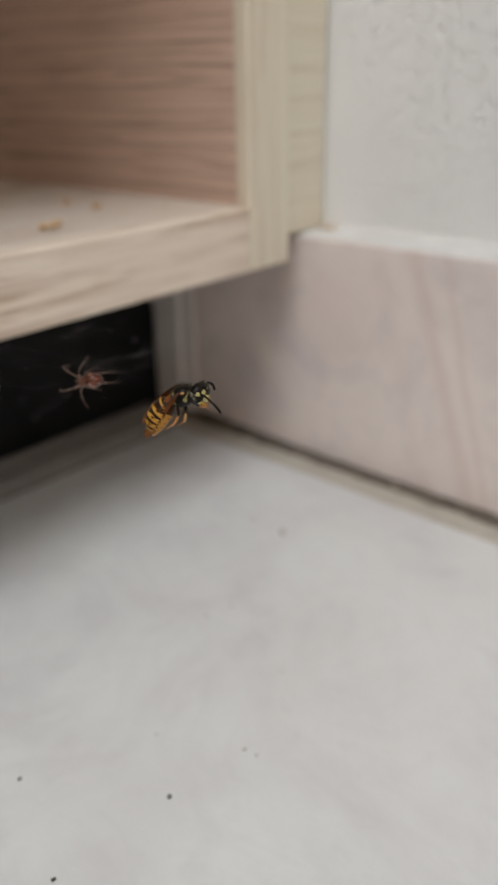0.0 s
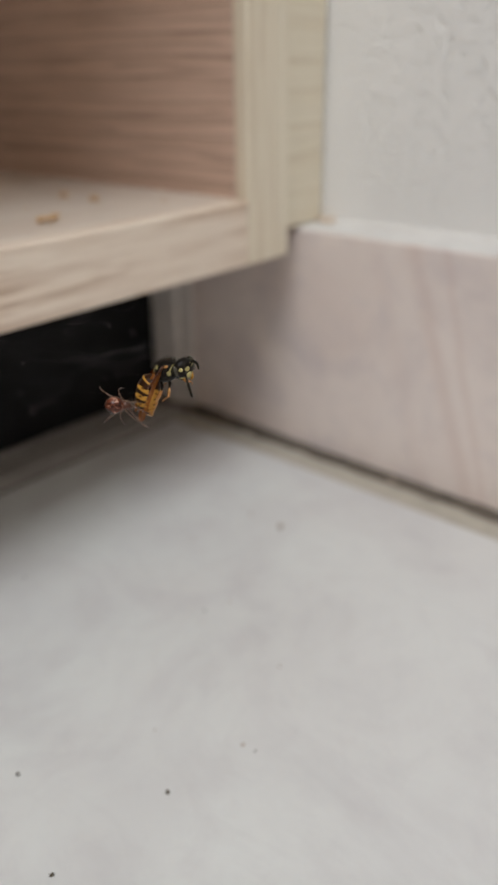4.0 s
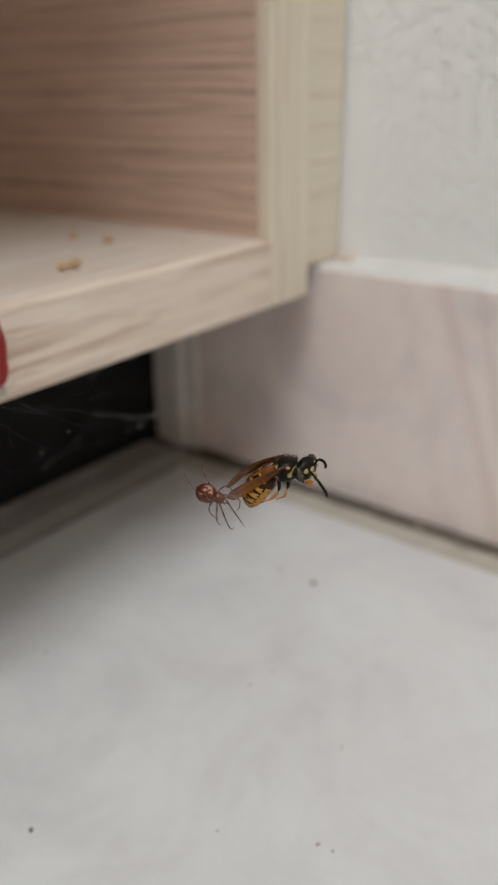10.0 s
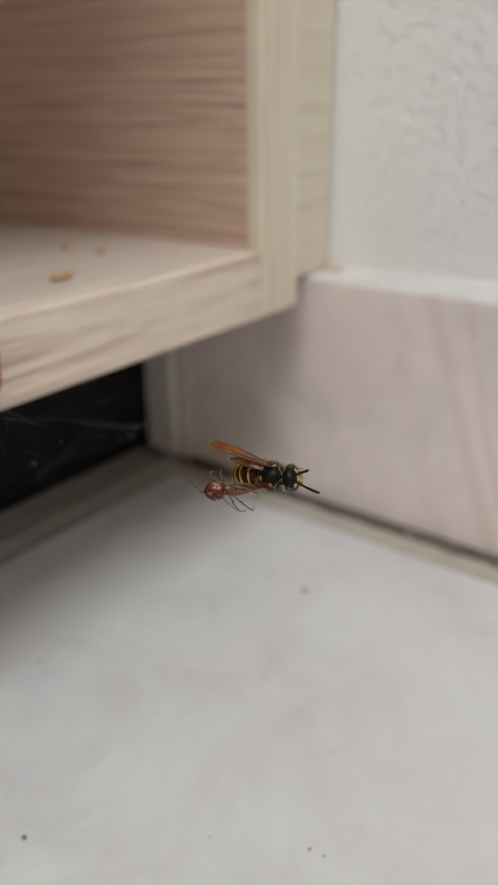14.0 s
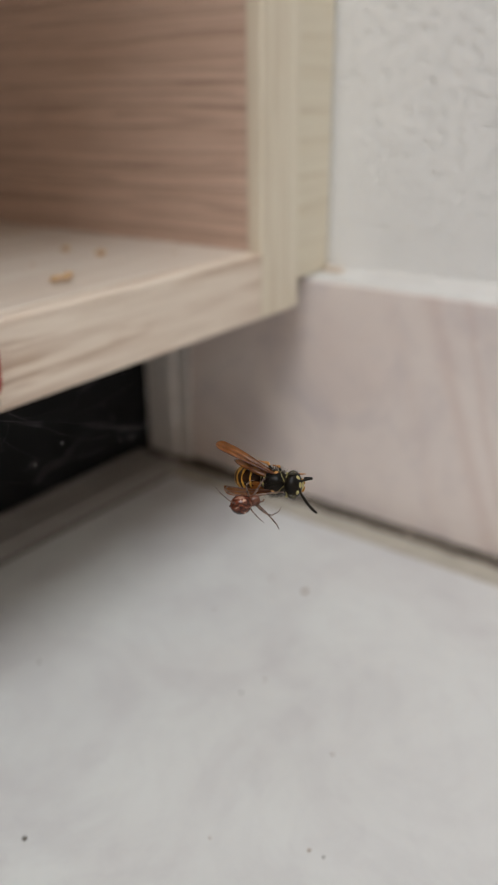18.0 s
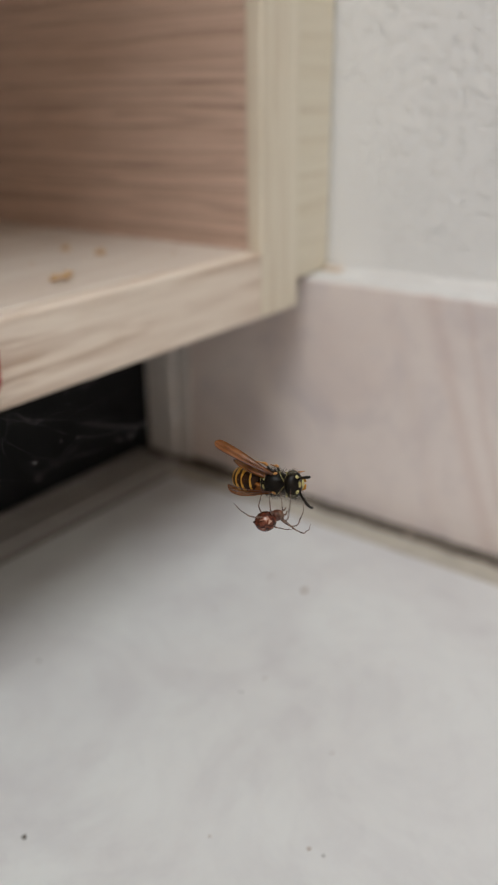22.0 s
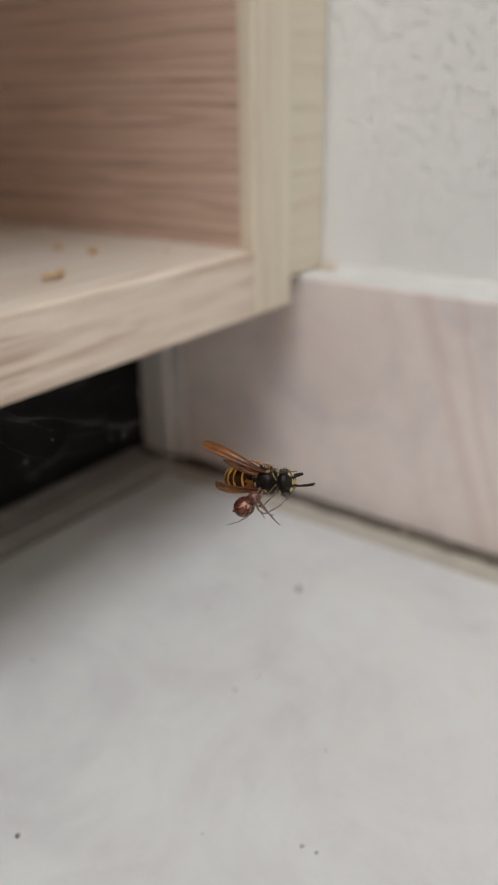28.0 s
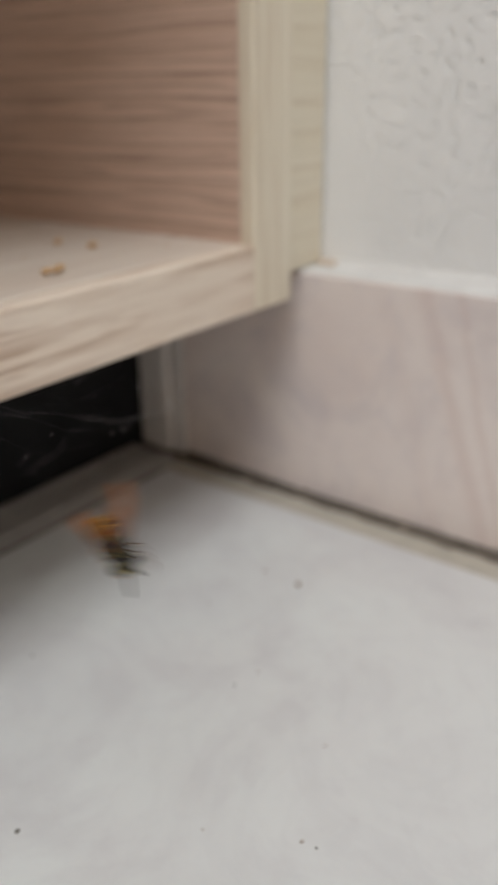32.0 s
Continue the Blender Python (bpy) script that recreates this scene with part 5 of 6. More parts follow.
    walk(HEAD, [
        (0, pose(*NECK, 0.7, 9.8, -39.1)),
        (1, pose(*NECK, 0.8, 10.3, -41.9)),
        (2, pose(*NECK, 0.5, 18.7, -54.0)),
        (3, pose(*NECK, 0.5, 10.3, -43.0)),
        (3.5, pose(*NECK, 0.8, 25.1, -50.5)),
        (6, pose(*NECK, 0.9, 9.1, -38.8)),
        (6.6, pose(*NECK, 1.0, 10.7, -37.3)),
        (7, pose(*NECK, -0.0, 19.8, -59.0)),
        (7.5, pose(*NECK, 1.0, 12.8, -38.9)),
        (8, pose(*NECK, 1.4, 14.0, -39.4)),
        (9, pose(*NECK, 0.5, 16.8, -41.5)),
        (10, pose(*NECK, 1.1, 12.9, -35.5)),
        (11, pose(*NECK, -0.1, 9.8, -4.8)),
        (12, pose(*NECK, 1.0, 11.6, -24.3)),
        (13, pose(*NECK, 1.1, 18.9, -35.4)),
        (14, pose(*NECK, -0.2, 13.9, 8.2)),
        (17, pose(*NECK, -0.6, 14.4, 5.4)),
        (18, pose(*NECK, -0.4, 12.1, 9.9)),
        (19, pose(*NECK, 0.2, 3.1, 12.1)),
        (20, pose(*NECK, -0.3, 13.5, 11.1)),
        (21, pose(*NECK, 0.1, 3.4, 6.9)),
        (22, pose(*NECK, 0.1, 4.6, 6.3)),
        (23, pose(*NECK, 0.2, 13.0, 7.4)),
        (24, pose(*NECK, 0.1, 13.6, 1.1)),
        (25, pose(*NECK, 0.3, 20.8, 13.6)),
        (28, pose(*NECK, 0.1, 16.3, 14.0)),
        (29, pose(*NECK, -0.3, 14.0, 11.0)),
        (30, pose(*NECK, -0.1, 17.0, 15.2)),
        (31, pose(*NECK, -0.0, 17.6, 15.3)),
        (32, pose(*NECK, -0.0, 17.6, 15.3)),
    ])
    walk(RIGHT_ANTENNA, [
        (0, pose(*RIGHT_BROW, 1.0, 31.8, 8.3)),
        (1, pose(*RIGHT_BROW, 1.5, 39.4, 8.1)),
        (2, pose(*RIGHT_BROW, -1.2, 35.7, -26.4)),
        (3, pose(*RIGHT_BROW, 0.2, 32.8, -4.0)),
        (3.5, pose(*RIGHT_BROW, -0.6, 36.2, -18.0)),
        (6, pose(*RIGHT_BROW, 1.3, 34.4, 9.4)),
        (6.6, pose(*RIGHT_BROW, 0.2, 33.1, -4.8)),
        (7, pose(*RIGHT_BROW, -1.5, 10.1, -14.1)),
        (7.5, pose(*RIGHT_BROW, 0.0, 40.1, -10.7)),
        (8, pose(*RIGHT_BROW, 0.0, 33.2, -6.8)),
        (9, pose(*RIGHT_BROW, -1.1, 40.6, -26.1)),
        (10, pose(*RIGHT_BROW, -0.1, 25.7, -4.4)),
        (11, pose(*RIGHT_BROW, 0.8, 43.5, -2.5)),
        (12, pose(*RIGHT_BROW, -1.5, 12.1, -17.4)),
        (13, pose(*RIGHT_BROW, -1.8, 23.9, -27.8)),
        (14, pose(*RIGHT_BROW, 2.6, 36.6, -12.5)),
        (17, pose(*RIGHT_BROW, -0.7, 29.0, -52.6)),
        (18, pose(*RIGHT_BROW, -1.6, 1.9, -46.6)),
        (19, pose(*RIGHT_BROW, -1.3, 1.2, -39.2)),
        (20, pose(*RIGHT_BROW, -2.3, -5.8, -51.8)),
        (21, pose(*RIGHT_BROW, -0.4, 13.4, -35.6)),
        (22, pose(*RIGHT_BROW, -1.1, 30.8, -59.8)),
        (23, pose(*RIGHT_BROW, -3.4, -8.3, -70.3)),
        (24, pose(*RIGHT_BROW, -1.4, 19.7, -57.8)),
        (25, pose(*RIGHT_BROW, 0.8, 21.6, -23.4)),
        (28, pose(*RIGHT_BROW, 4.6, 37.9, 9.7)),
        (29, pose(*RIGHT_BROW, -0.8, 12.7, -41.3)),
        (30, pose(*RIGHT_BROW, 0.2, 21.4, -32.6)),
        (31, pose(*RIGHT_BROW, 2.9, 33.7, -5.3)),
        (32, pose(*RIGHT_BROW, 2.9, 33.7, -5.3)),
    ])
    walk(LEFT_ANTENNA, [
        (0, pose(*LEFT_BROW, 0.2, -1.3, -0.4)),
        (1, pose(*LEFT_BROW, 0.2, -1.3, -0.6)),
        (2, pose(*LEFT_BROW, 0.1, -0.8, -0.2)),
        (3, pose(*LEFT_BROW, 0.2, -1.6, -0.1)),
        (3.5, pose(*LEFT_BROW, 0.1, -0.8, 0.4)),
        (6, pose(*LEFT_BROW, 0.2, -1.4, -0.4)),
        (6.6, pose(*LEFT_BROW, 0.2, -2.2, 0.6)),
        (7, pose(*LEFT_BROW, 0.1, -1.2, 0.8)),
        (7.5, pose(*LEFT_BROW, 0.2, -1.7, 0.4)),
        (8, pose(*LEFT_BROW, 0.1, -1.4, 0.3)),
        (9, pose(*LEFT_BROW, 0.0, -0.1, -0.3)),
        (10, pose(*LEFT_BROW, 0.1, -0.8, -0.1)),
        (11, pose(*LEFT_BROW, -0.0, -0.5, 1.4)),
        (12, pose(*LEFT_BROW, 0.1, -0.9, 0.7)),
        (13, pose(*LEFT_BROW, 0.1, -0.6, 0.1)),
        (14, pose(*LEFT_BROW, -1.7, 96.2, 12.8)),
        (17, pose(*LEFT_BROW, 1.8, 92.2, -1.0)),
        (18, pose(*LEFT_BROW, -0.3, 88.6, -0.9)),
        (19, pose(*LEFT_BROW, 0.0, -0.2, 0.1)),
        (20, pose(*LEFT_BROW, -2.1, 93.0, 9.3)),
        (21, pose(*LEFT_BROW, 0.0, -0.3, 0.3)),
        (22, pose(*LEFT_BROW, -0.0, -0.4, 1.4)),
        (23, pose(*LEFT_BROW, -3.7, 92.0, 11.7)),
        (24, pose(*LEFT_BROW, -0.7, 95.1, 9.4)),
        (25, pose(*LEFT_BROW, -2.2, 94.8, 11.7)),
        (28, pose(*LEFT_BROW, -0.2, 90.8, 1.6)),
        (29, pose(*LEFT_BROW, -1.7, 91.4, 6.3)),
        (30, pose(*LEFT_BROW, -2.8, 94.2, 11.9)),
        (31, pose(*LEFT_BROW, -1.9, 94.8, 11.1)),
        (32, pose(*LEFT_BROW, -1.9, 94.8, 11.1)),
    ])
    # time, the abdomen's drop at the waist, its bend from ring to ring, its turn to the side
    early = [(0, 20.0, 8.9, 2.3), (1, 18.0, 8.2, 2.0), (2, 25.9, 10.3, 3.1), (3, 18.1, 8.9, -2.1), (3.5, 35.2, 11.7, 5.8), (6, 14.3, 7.8, -2.5), (6.6, 16.0, 8.2, -2.1), (7, 26.6, 8.4, 2.1)]
    middle = [(7.5, 25.7, 7.3, 4.8), (8, 25.8, 7.8, 3.1), (9, 28.5, 8.2, 4.6), (10, 27.3, 8.9, -0.8), (11, 18.4, 7.5, 2.8), (12, 16.3, 6.7, 10.7), (13, 29.7, 9.9, 9.3), (14, 17.4, 7.5, 3.6)]
    late = [(17, 16.7, 7.5, 6.1), (18, 18.4, 8.2, 4.5), (19, 17.6, 8.0, 3.9), (20, 17.7, 7.9, 4.8), (21, 15.8, 7.4, 1.9), (22, 16.1, 7.5, 2.2), (23, 16.0, 7.2, 8.1), (24, 22.7, 7.1, -7.1), (25, 22.4, 7.4, -4.2), (28, 15.2, 7.1, 6.5), (29, 15.8, 7.3, 4.6), (30, 17.5, 7.9, 2.7), (31, 19.0, 8.4, 3.6), (32, 19.0, 8.4, 3.6)]
    keyed = [(t, abdomen_poses(*bends)) for t, *bends in early + middle + late]
    for k, ring in enumerate(RINGS):
        walk(ring, [(t, poses[k]) for t, poses in keyed])
    legs = {(side, angle): (leg, home) for leg, home, side, angle in SPIDER_LEGS}
    leg, home = legs[1, 28]
    walk(leg, [
        (0, home @ pose(0, 0, 0, -23.7, 13.4, -28.4)), (1, home @ pose(0, 0, 0, -18.4, 17.6, -16.1)), (2, home @ pose(0, 0, 0, -30.8, 10.7, -41.1)),
        (3, home @ pose(0, 0, 0, -21.1, 1.2, -39.9)), (3.5, home @ pose(0, 0, 0, 8.5, -27.5, -61.5)), (6, home @ pose(0, 0, 0, -11.9, 3.6, -21.2)),
        (6.6, home @ pose(0, 0, 0, -15.3, 7.6, -21.9)), (7, home @ pose(0, 0, 0, -23.7, -5.1, -53.4)), (7.5, home @ pose(0, 0, 0, -22.1, 5.4, -35.5)),
        (8, home @ pose(0, 0, 0, -18.3, 6.6, -28.1)), (9, home @ pose(0, 0, 0, -16.9, -0.1, -35.4)), (10, home @ pose(0, 0, 0, -12.5, -14.7, -56.9)),
        (11, home @ pose(0, 0, 0, -45.1, -0.6, -69.2)), (12, home @ pose(0, 0, 0, -45.9, -1.3, -70.6)), (13, home @ pose(0, 0, 0, -42.7, 6.4, -59.0)),
        (14, home @ pose(0, 0, 0, -38.1, 6.6, -54.1)), (17, home @ pose(0, 0, 0, -41.6, 13.2, -50.7)), (18, home @ pose(0, 0, 0, -36.1, 13.3, -44.6)),
        (19, home @ pose(0, 0, 0, 7.3, -7.6, 10.5)), (20, home @ pose(0, 0, 0, 20.0, -32.2, 40.4)), (21, home @ pose(0, 0, 0, 19.3, -29.4, 39.5)),
        (22, home @ pose(0, 0, 0, 19.3, -30.4, 32.8)), (23, home @ pose(0, 0, 0, -9.4, 3.6, -16.2)), (24, home @ pose(0, 0, 0, 25.3, -41.9, 12.7)),
        (25, home @ pose(0, 0, 0, -7.0, -6.6, -27.8)), (28, home @ pose(0, 0, 0, 54.9, -52.5, -45.0)), (29, home @ pose(0, 0, 0, -2.9, -2.2, -10.6)),
        (30, home @ pose(0, 0, 0, -32.7, 3.6, -51.8)), (31, home @ pose(0, 0, 0, -19.0, 5.0, -31.4)), (32, home @ pose(0, 0, 0, -19.0, 5.0, -31.4)),
    ])
    leg, home = legs[1, 62]
    walk(leg, [
        (0, home @ pose(0, 0, 0, 18.3, 0.8, 24.9)), (1, home @ pose(0, 0, 0, 18.1, 0.8, 24.7)), (2, home @ pose(0, 0, 0, 21.0, -3.7, 19.0)),
        (3, home @ pose(0, 0, 0, -3.4, -11.0, -22.5)), (3.5, home @ pose(0, 0, 0, 23.5, -28.7, -73.7)), (6, home @ pose(0, 0, 0, 22.5, -17.7, -25.9)),
        (6.6, home @ pose(0, 0, 0, 22.2, -18.4, -28.6)), (7, home @ pose(0, 0, 0, -0.0, -26.1, -53.9)), (7.5, home @ pose(0, 0, 0, -42.2, -14.3, -37.3)),
        (8, home @ pose(0, 0, 0, -29.1, -10.8, -31.0)), (9, home @ pose(0, 0, 0, -39.0, -14.7, -37.2)), (10, home @ pose(0, 0, 0, -40.4, -32.1, -56.0)),
        (11, home @ pose(0, 0, 0, -20.4, -41.7, -76.2)), (12, home @ pose(0, 0, 0, -10.2, -40.6, -80.3)), (13, home @ pose(0, 0, 0, -13.3, -32.5, -63.3)),
        (14, home @ pose(0, 0, 0, -10.8, -30.0, -59.5)), (17, home @ pose(0, 0, 0, -50.8, -1.7, -28.3)), (18, home @ pose(0, 0, 0, -46.4, 2.3, -23.6)),
        (19, home @ pose(0, 0, 0, 17.6, -8.2, 1.2)), (20, home @ pose(0, 0, 0, 18.5, -1.3, 20.5)), (21, home @ pose(0, 0, 0, 23.2, -8.5, 9.0)),
        (22, home @ pose(0, 0, 0, 25.7, -10.1, 8.1)), (23, home @ pose(0, 0, 0, 48.9, -22.2, -31.9)), (24, home @ pose(0, 0, 0, 37.5, -18.8, -13.2)),
        (25, home @ pose(0, 0, 0, 57.3, -22.7, -39.0)), (28, home @ pose(0, 0, 0, 51.4, -22.3, -63.5)), (29, home @ pose(0, 0, 0, 15.4, -23.8, -50.3)),
        (30, home @ pose(0, 0, 0, -6.1, -29.8, -60.5)), (31, home @ pose(0, 0, 0, 3.5, -22.3, -45.1)), (32, home @ pose(0, 0, 0, 3.5, -22.3, -45.1)),
    ])
    leg, home = legs[1, 110]
    walk(leg, [
        (0, home @ pose(0, 0, 0, 34.4, 22.3, 44.8)), (1, home @ pose(0, 0, 0, 33.1, 25.6, 56.5)), (2, home @ pose(0, 0, 0, 35.1, 22.6, 46.6)),
        (3, home @ pose(0, 0, 0, 28.3, 0.9, -21.5)), (3.5, home @ pose(0, 0, 0, -16.5, -16.8, -10.4)), (6, home @ pose(0, 0, 0, -11.5, 7.9, 15.0)),
        (6.6, home @ pose(0, 0, 0, 5.5, 3.7, 3.0)), (7, home @ pose(0, 0, 0, -21.6, -2.7, 6.3)), (7.5, home @ pose(0, 0, 0, 7.2, -31.5, -47.2)),
        (8, home @ pose(0, 0, 0, 31.8, -8.1, -47.4)), (9, home @ pose(0, 0, 0, 20.1, -29.7, -61.6)), (10, home @ pose(0, 0, 0, 15.4, -59.7, -83.2)),
        (11, home @ pose(0, 0, 0, -21.3, -17.2, -7.8)), (12, home @ pose(0, 0, 0, -32.6, -32.0, -12.9)), (13, home @ pose(0, 0, 0, -12.2, -23.2, -19.7)),
        (14, home @ pose(0, 0, 0, -21.7, -8.9, 0.3)), (17, home @ pose(0, 0, 0, -10.8, -37.8, -35.0)), (18, home @ pose(0, 0, 0, -11.1, -30.7, -28.0)),
        (19, home @ pose(0, 0, 0, 23.3, -5.3, -28.7)), (20, home @ pose(0, 0, 0, 8.8, -3.2, -10.6)), (21, home @ pose(0, 0, 0, 14.1, -4.2, -16.8)),
        (22, home @ pose(0, 0, 0, 0.3, -13.9, -19.2)), (23, home @ pose(0, 0, 0, 40.9, -7.6, -65.9)), (24, home @ pose(0, 0, 0, 38.3, -2.7, -48.1)),
        (25, home @ pose(0, 0, 0, 51.6, 4.9, -64.2)), (28, home @ pose(0, 0, 0, 61.7, 14.7, -77.8)), (29, home @ pose(0, 0, 0, 37.9, -19.2, -78.9)),
        (30, home @ pose(0, 0, 0, 57.5, 12.1, -55.6)), (31, home @ pose(0, 0, 0, 75.1, 21.9, -12.2)), (32, home @ pose(0, 0, 0, 75.1, 21.9, -12.2)),
    ])
    leg, home = legs[1, 150]
    walk(leg, [
        (0, home @ pose(0, 0, 0, -3.1, 3.7, 24.7)), (1, home @ pose(0, 0, 0, 6.8, 14.6, 29.3)), (2, home @ pose(0, 0, 0, -3.3, 2.3, 20.8)),
        (3, home @ pose(0, 0, 0, -7.5, -8.6, 7.8)), (3.5, home @ pose(0, 0, 0, -10.2, -17.9, 0.4)), (6, home @ pose(0, 0, 0, -22.0, -13.4, 32.4)),
        (6.6, home @ pose(0, 0, 0, -19.0, -12.4, 28.4)), (7, home @ pose(0, 0, 0, -26.2, -29.8, 16.9)), (7.5, home @ pose(0, 0, 0, -8.1, -10.8, 5.8)),
        (8, home @ pose(0, 0, 0, -6.7, -9.6, 3.8)), (9, home @ pose(0, 0, 0, -10.8, -13.3, 8.6)), (10, home @ pose(0, 0, 0, -11.5, -23.0, -2.8)),
        (11, home @ pose(0, 0, 0, -57.9, -52.4, 35.4)), (12, home @ pose(0, 0, 0, -50.3, -58.2, 22.2)), (13, home @ pose(0, 0, 0, -56.4, -55.3, 31.3)),
        (14, home @ pose(0, 0, 0, -51.7, -53.1, 28.0)), (17, home @ pose(0, 0, 0, -44.1, -48.6, 23.0)), (18, home @ pose(0, 0, 0, -33.3, -39.5, 17.4)),
        (19, home @ pose(0, 0, 0, -4.2, -1.5, 12.8)), (20, home @ pose(0, 0, 0, 0.9, 8.1, 25.4)), (21, home @ pose(0, 0, 0, -3.1, 0.9, 15.6)),
        (22, home @ pose(0, 0, 0, -6.0, -8.5, 3.7)), (23, home @ pose(0, 0, 0, -3.5, -19.0, -18.1)), (24, home @ pose(0, 0, 0, -5.5, -15.7, -8.8)),
        (25, home @ pose(0, 0, 0, -3.0, -17.0, -17.3)), (28, home @ pose(0, 0, 0, 30.1, 37.4, 22.4)), (29, home @ pose(0, 0, 0, 7.8, 8.4, -24.6)),
        (30, home @ pose(0, 0, 0, 6.5, 8.1, -14.0)), (31, home @ pose(0, 0, 0, 8.1, 13.0, -5.6)), (32, home @ pose(0, 0, 0, 8.1, 13.0, -5.6)),
    ])
    leg, home = legs[-1, 28]
    walk(leg, [
        (0, home @ pose(0, 0, 0, 4.9, 27.5, -14.4)), (1, home @ pose(0, 0, 0, 12.7, 22.9, 2.1)), (2, home @ pose(0, 0, 0, 0.1, 16.1, -16.0)),
        (3, home @ pose(0, 0, 0, -13.8, -12.5, -30.0)), (3.5, home @ pose(0, 0, 0, -8.9, 0.0, -25.3)), (6, home @ pose(0, 0, 0, 19.3, 16.7, 18.4)),
        (6.6, home @ pose(0, 0, 0, 12.9, 5.2, 20.7)), (7, home @ pose(0, 0, 0, 3.0, 20.3, -13.1)), (7.5, home @ pose(0, 0, 0, 21.0, 23.2, 15.0)),
        (8, home @ pose(0, 0, 0, 24.4, 20.6, 22.2)), (9, home @ pose(0, 0, 0, 22.1, 25.6, 14.5)), (10, home @ pose(0, 0, 0, 0.1, 16.1, -15.9)),
        (11, home @ pose(0, 0, 0, 0.3, 27.1, -22.4)), (12, home @ pose(0, 0, 0, -4.5, 29.4, -32.2)), (13, home @ pose(0, 0, 0, 8.1, 28.4, -9.6)),
        (14, home @ pose(0, 0, 0, 5.6, 24.8, -11.4)), (17, home @ pose(0, 0, 0, -13.8, 4.1, -43.0)), (18, home @ pose(0, 0, 0, -10.9, 8.9, -37.2)),
        (19, home @ pose(0, 0, 0, -10.0, -5.1, -23.8)), (20, home @ pose(0, 0, 0, 5.7, 15.4, -4.0)), (21, home @ pose(0, 0, 0, -6.9, -3.4, -15.2)),
        (22, home @ pose(0, 0, 0, -8.6, -4.5, -19.5)), (23, home @ pose(0, 0, 0, -18.3, -24.2, -41.1)), (24, home @ pose(0, 0, 0, -15.5, -13.9, -36.6)),
        (25, home @ pose(0, 0, 0, -18.5, -16.7, -51.9)), (28, home @ pose(0, 0, 0, -19.8, -29.4, -52.5)), (29, home @ pose(0, 0, 0, -14.7, -25.9, 5.7)),
        (30, home @ pose(0, 0, 0, -4.0, -15.6, 19.4)), (31, home @ pose(0, 0, 0, -7.5, -22.9, 34.6)), (32, home @ pose(0, 0, 0, -7.5, -22.9, 34.6)),
    ])
    leg, home = legs[-1, 62]
    walk(leg, [
        (0, home @ pose(0, 0, 0, -34.8, -5.0, -50.7)), (1, home @ pose(0, 0, 0, -33.6, -7.5, -38.0)), (2, home @ pose(0, 0, 0, -35.2, -4.4, -54.1)),
        (3, home @ pose(0, 0, 0, -31.8, -10.5, -20.6)), (3.5, home @ pose(0, 0, 0, -39.1, -19.0, 10.6)), (6, home @ pose(0, 0, 0, -8.6, -21.2, 41.9)),
        (6.6, home @ pose(0, 0, 0, -5.5, -23.3, 47.8)), (7, home @ pose(0, 0, 0, -14.8, -7.7, 0.9)), (7.5, home @ pose(0, 0, 0, 7.5, -8.7, 20.3)),
        (8, home @ pose(0, 0, 0, 9.1, -14.0, 30.1)), (9, home @ pose(0, 0, 0, 16.1, -5.7, 19.8)), (10, home @ pose(0, 0, 0, -5.0, -3.0, 0.7)),
        (11, home @ pose(0, 0, 0, -11.5, -0.0, -12.6)), (12, home @ pose(0, 0, 0, -16.3, -4.4, -9.6)), (13, home @ pose(0, 0, 0, -6.2, -7.6, 9.2)),
        (14, home @ pose(0, 0, 0, 1.7, -5.0, 10.2)), (17, home @ pose(0, 0, 0, 9.9, -11.8, 26.5)), (18, home @ pose(0, 0, 0, 4.3, -13.1, 26.8)),
        (19, home @ pose(0, 0, 0, 10.9, -19.8, 40.7)), (20, home @ pose(0, 0, 0, 26.0, -27.9, 53.0)), (21, home @ pose(0, 0, 0, 5.0, -28.4, 57.8)),
        (22, home @ pose(0, 0, 0, 1.0, -30.5, 63.7)), (23, home @ pose(0, 0, 0, -37.3, -22.9, 50.5)), (24, home @ pose(0, 0, 0, -27.0, -25.2, 60.0)),
        (25, home @ pose(0, 0, 0, -40.2, -22.9, 51.6)), (28, home @ pose(0, 0, 0, -33.2, -13.3, -11.5)), (29, home @ pose(0, 0, 0, -11.8, -11.8, 14.7)),
        (30, home @ pose(0, 0, 0, 13.5, 13.9, -7.5)), (31, home @ pose(0, 0, 0, 34.3, 1.5, 19.5)), (32, home @ pose(0, 0, 0, 34.3, 1.5, 19.5)),
    ])
    leg, home = legs[-1, 110]
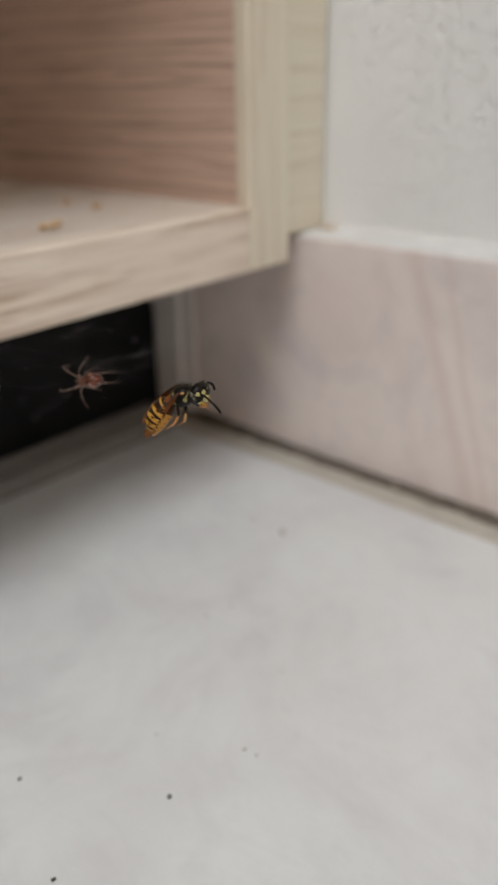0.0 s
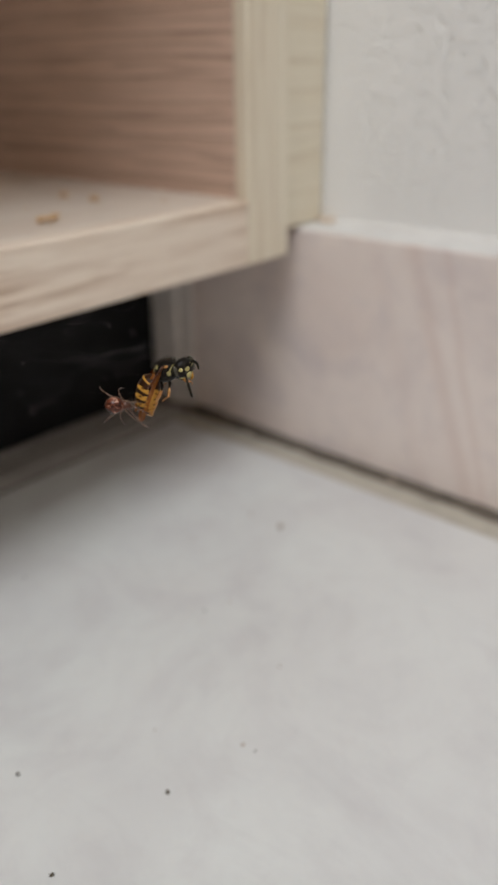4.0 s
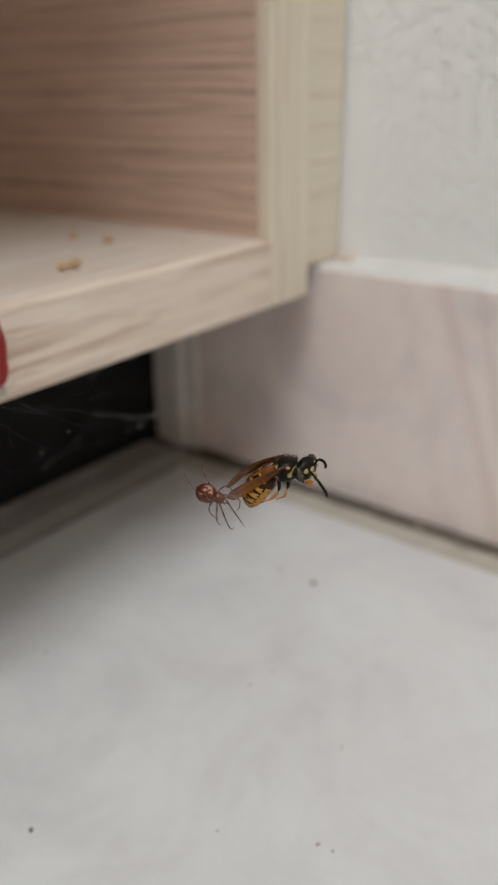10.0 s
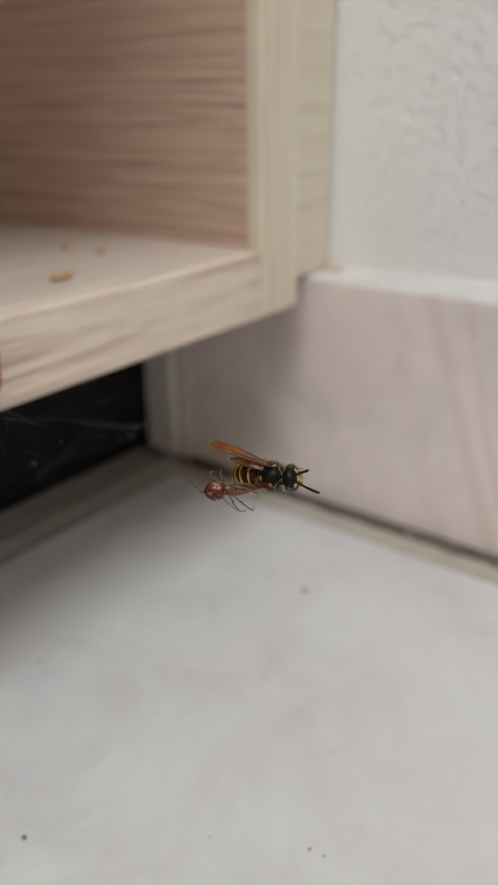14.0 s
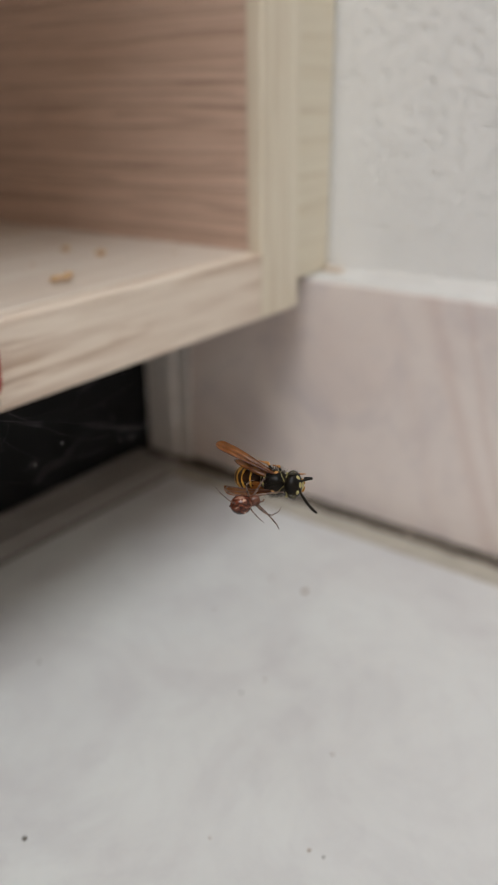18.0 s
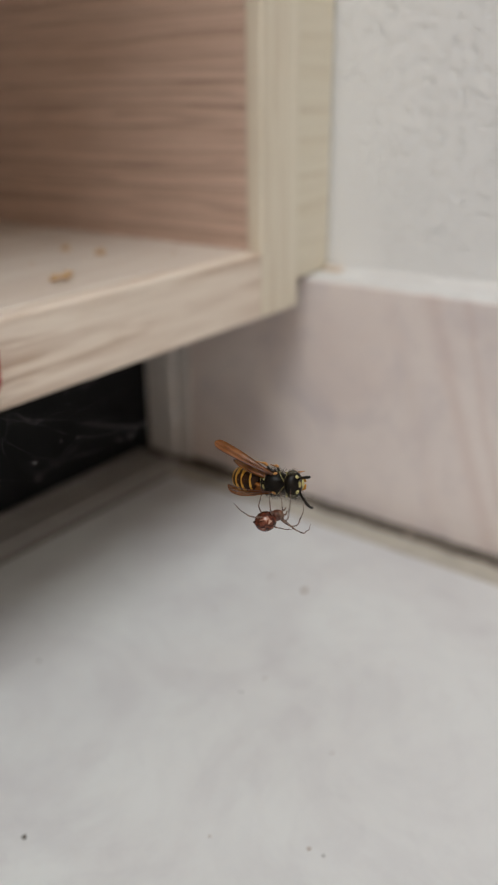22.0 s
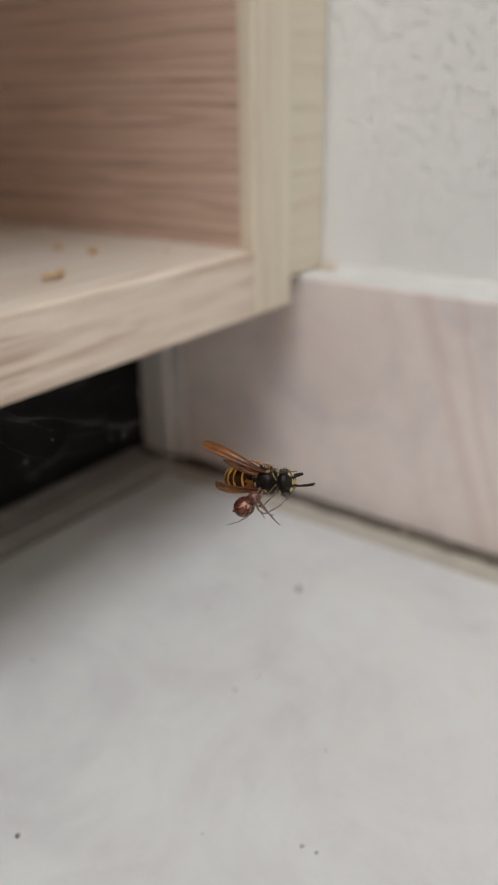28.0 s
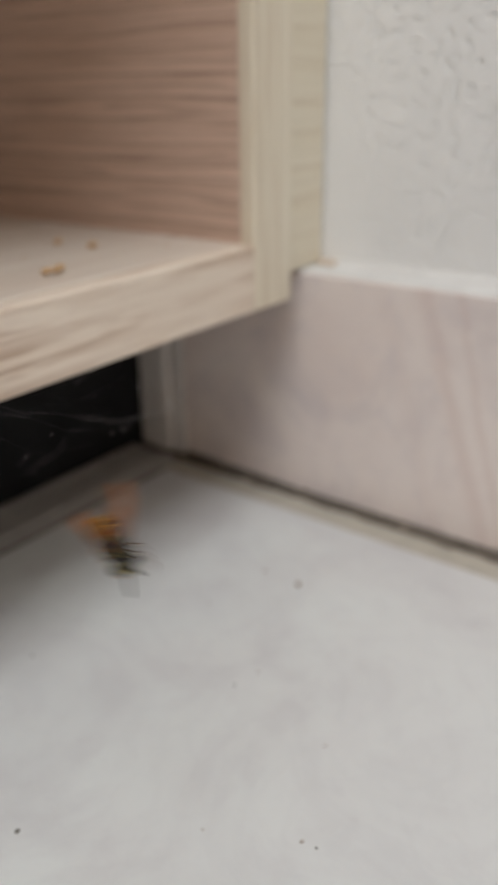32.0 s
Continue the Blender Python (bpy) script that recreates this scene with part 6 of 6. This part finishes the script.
    walk(leg, [
        (0, home @ pose(0, 0, 0, -35.6, 20.7, -39.0)), (1, home @ pose(0, 0, 0, -34.6, 20.6, -38.1)), (2, home @ pose(0, 0, 0, -34.9, 20.2, -36.8)),
        (3, home @ pose(0, 0, 0, -36.2, 22.1, -44.9)), (3.5, home @ pose(0, 0, 0, -24.5, 2.8, 12.7)), (6, home @ pose(0, 0, 0, -7.0, -16.9, 29.2)),
        (6.6, home @ pose(0, 0, 0, 11.1, -31.9, 29.2)), (7, home @ pose(0, 0, 0, -10.9, -9.6, 22.5)), (7.5, home @ pose(0, 0, 0, -31.4, -27.8, 77.3)),
        (8, home @ pose(0, 0, 0, -35.5, -37.2, 94.2)), (9, home @ pose(0, 0, 0, -28.3, -31.6, 76.3)), (10, home @ pose(0, 0, 0, -27.7, -12.8, 49.2)),
        (11, home @ pose(0, 0, 0, -55.2, 14.3, 18.7)), (12, home @ pose(0, 0, 0, -44.8, 9.0, 22.3)), (13, home @ pose(0, 0, 0, -41.6, -0.8, 50.6)),
        (14, home @ pose(0, 0, 0, -55.7, 10.8, 53.7)), (17, home @ pose(0, 0, 0, -51.6, 9.0, 43.7)), (18, home @ pose(0, 0, 0, -52.2, 10.6, 36.5)),
        (19, home @ pose(0, 0, 0, -57.4, 6.3, 91.6)), (20, home @ pose(0, 0, 0, -51.4, -21.6, 114.5)), (21, home @ pose(0, 0, 0, -55.6, 1.2, 97.3)),
        (22, home @ pose(0, 0, 0, -69.9, 23.4, 62.3)), (23, home @ pose(0, 0, 0, -74.7, 23.8, 32.2)), (24, home @ pose(0, 0, 0, -77.1, 25.0, 31.0)),
        (25, home @ pose(0, 0, 0, -75.0, 22.4, 17.7)), (28, home @ pose(0, 0, 0, -86.9, 23.2, -1.8)), (29, home @ pose(0, 0, 0, -21.0, 1.1, 13.1)),
        (30, home @ pose(0, 0, 0, 9.1, 1.8, -6.6)), (31, home @ pose(0, 0, 0, 22.3, -4.0, -5.3)), (32, home @ pose(0, 0, 0, 22.3, -4.0, -5.3)),
    ])
    leg, home = legs[-1, 150]
    walk(leg, [
        (0, home @ pose(0, 0, 0, 2.2, 5.1, -26.4)), (1, home @ pose(0, 0, 0, 0.4, 6.1, -22.6)), (2, home @ pose(0, 0, 0, -6.9, 15.0, -34.4)),
        (3, home @ pose(0, 0, 0, 1.6, 7.8, -35.9)), (3.5, home @ pose(0, 0, 0, 6.4, -13.0, 2.5)), (6, home @ pose(0, 0, 0, 9.8, -32.7, 15.7)),
        (6.6, home @ pose(0, 0, 0, 4.8, -31.9, 25.4)), (7, home @ pose(0, 0, 0, 9.9, -23.6, 7.1)), (7.5, home @ pose(0, 0, 0, -8.3, 16.1, -30.7)),
        (8, home @ pose(0, 0, 0, -8.5, 16.2, -30.3)), (9, home @ pose(0, 0, 0, -7.8, 15.8, -33.8)), (10, home @ pose(0, 0, 0, -2.6, 13.1, -49.3)),
        (11, home @ pose(0, 0, 0, 23.1, 1.1, -64.3)), (12, home @ pose(0, 0, 0, 22.5, -3.6, -52.4)), (13, home @ pose(0, 0, 0, 15.7, -0.6, -47.2)),
        (14, home @ pose(0, 0, 0, 16.0, -1.8, -44.6)), (17, home @ pose(0, 0, 0, 5.8, 12.1, -73.8)), (18, home @ pose(0, 0, 0, 5.2, 12.0, -71.5)),
        (19, home @ pose(0, 0, 0, 52.2, -32.0, -48.3)), (20, home @ pose(0, 0, 0, 44.4, -31.0, -40.8)), (21, home @ pose(0, 0, 0, 55.6, -35.4, -48.4)),
        (22, home @ pose(0, 0, 0, 90.2, -46.1, -69.6)), (23, home @ pose(0, 0, 0, 124.0, -62.7, -85.9)), (24, home @ pose(0, 0, 0, 118.3, -61.8, -81.9)),
        (25, home @ pose(0, 0, 0, 139.9, -61.0, -98.1)), (28, home @ pose(0, 0, 0, 1.8, -43.8, 37.3)), (29, home @ pose(0, 0, 0, -13.0, 23.9, 28.6)),
        (30, home @ pose(0, 0, 0, -37.9, 42.0, -28.8)), (31, home @ pose(0, 0, 0, -26.1, 35.5, -15.1)), (32, home @ pose(0, 0, 0, -26.1, 35.5, -15.1)),
    ])


motions()
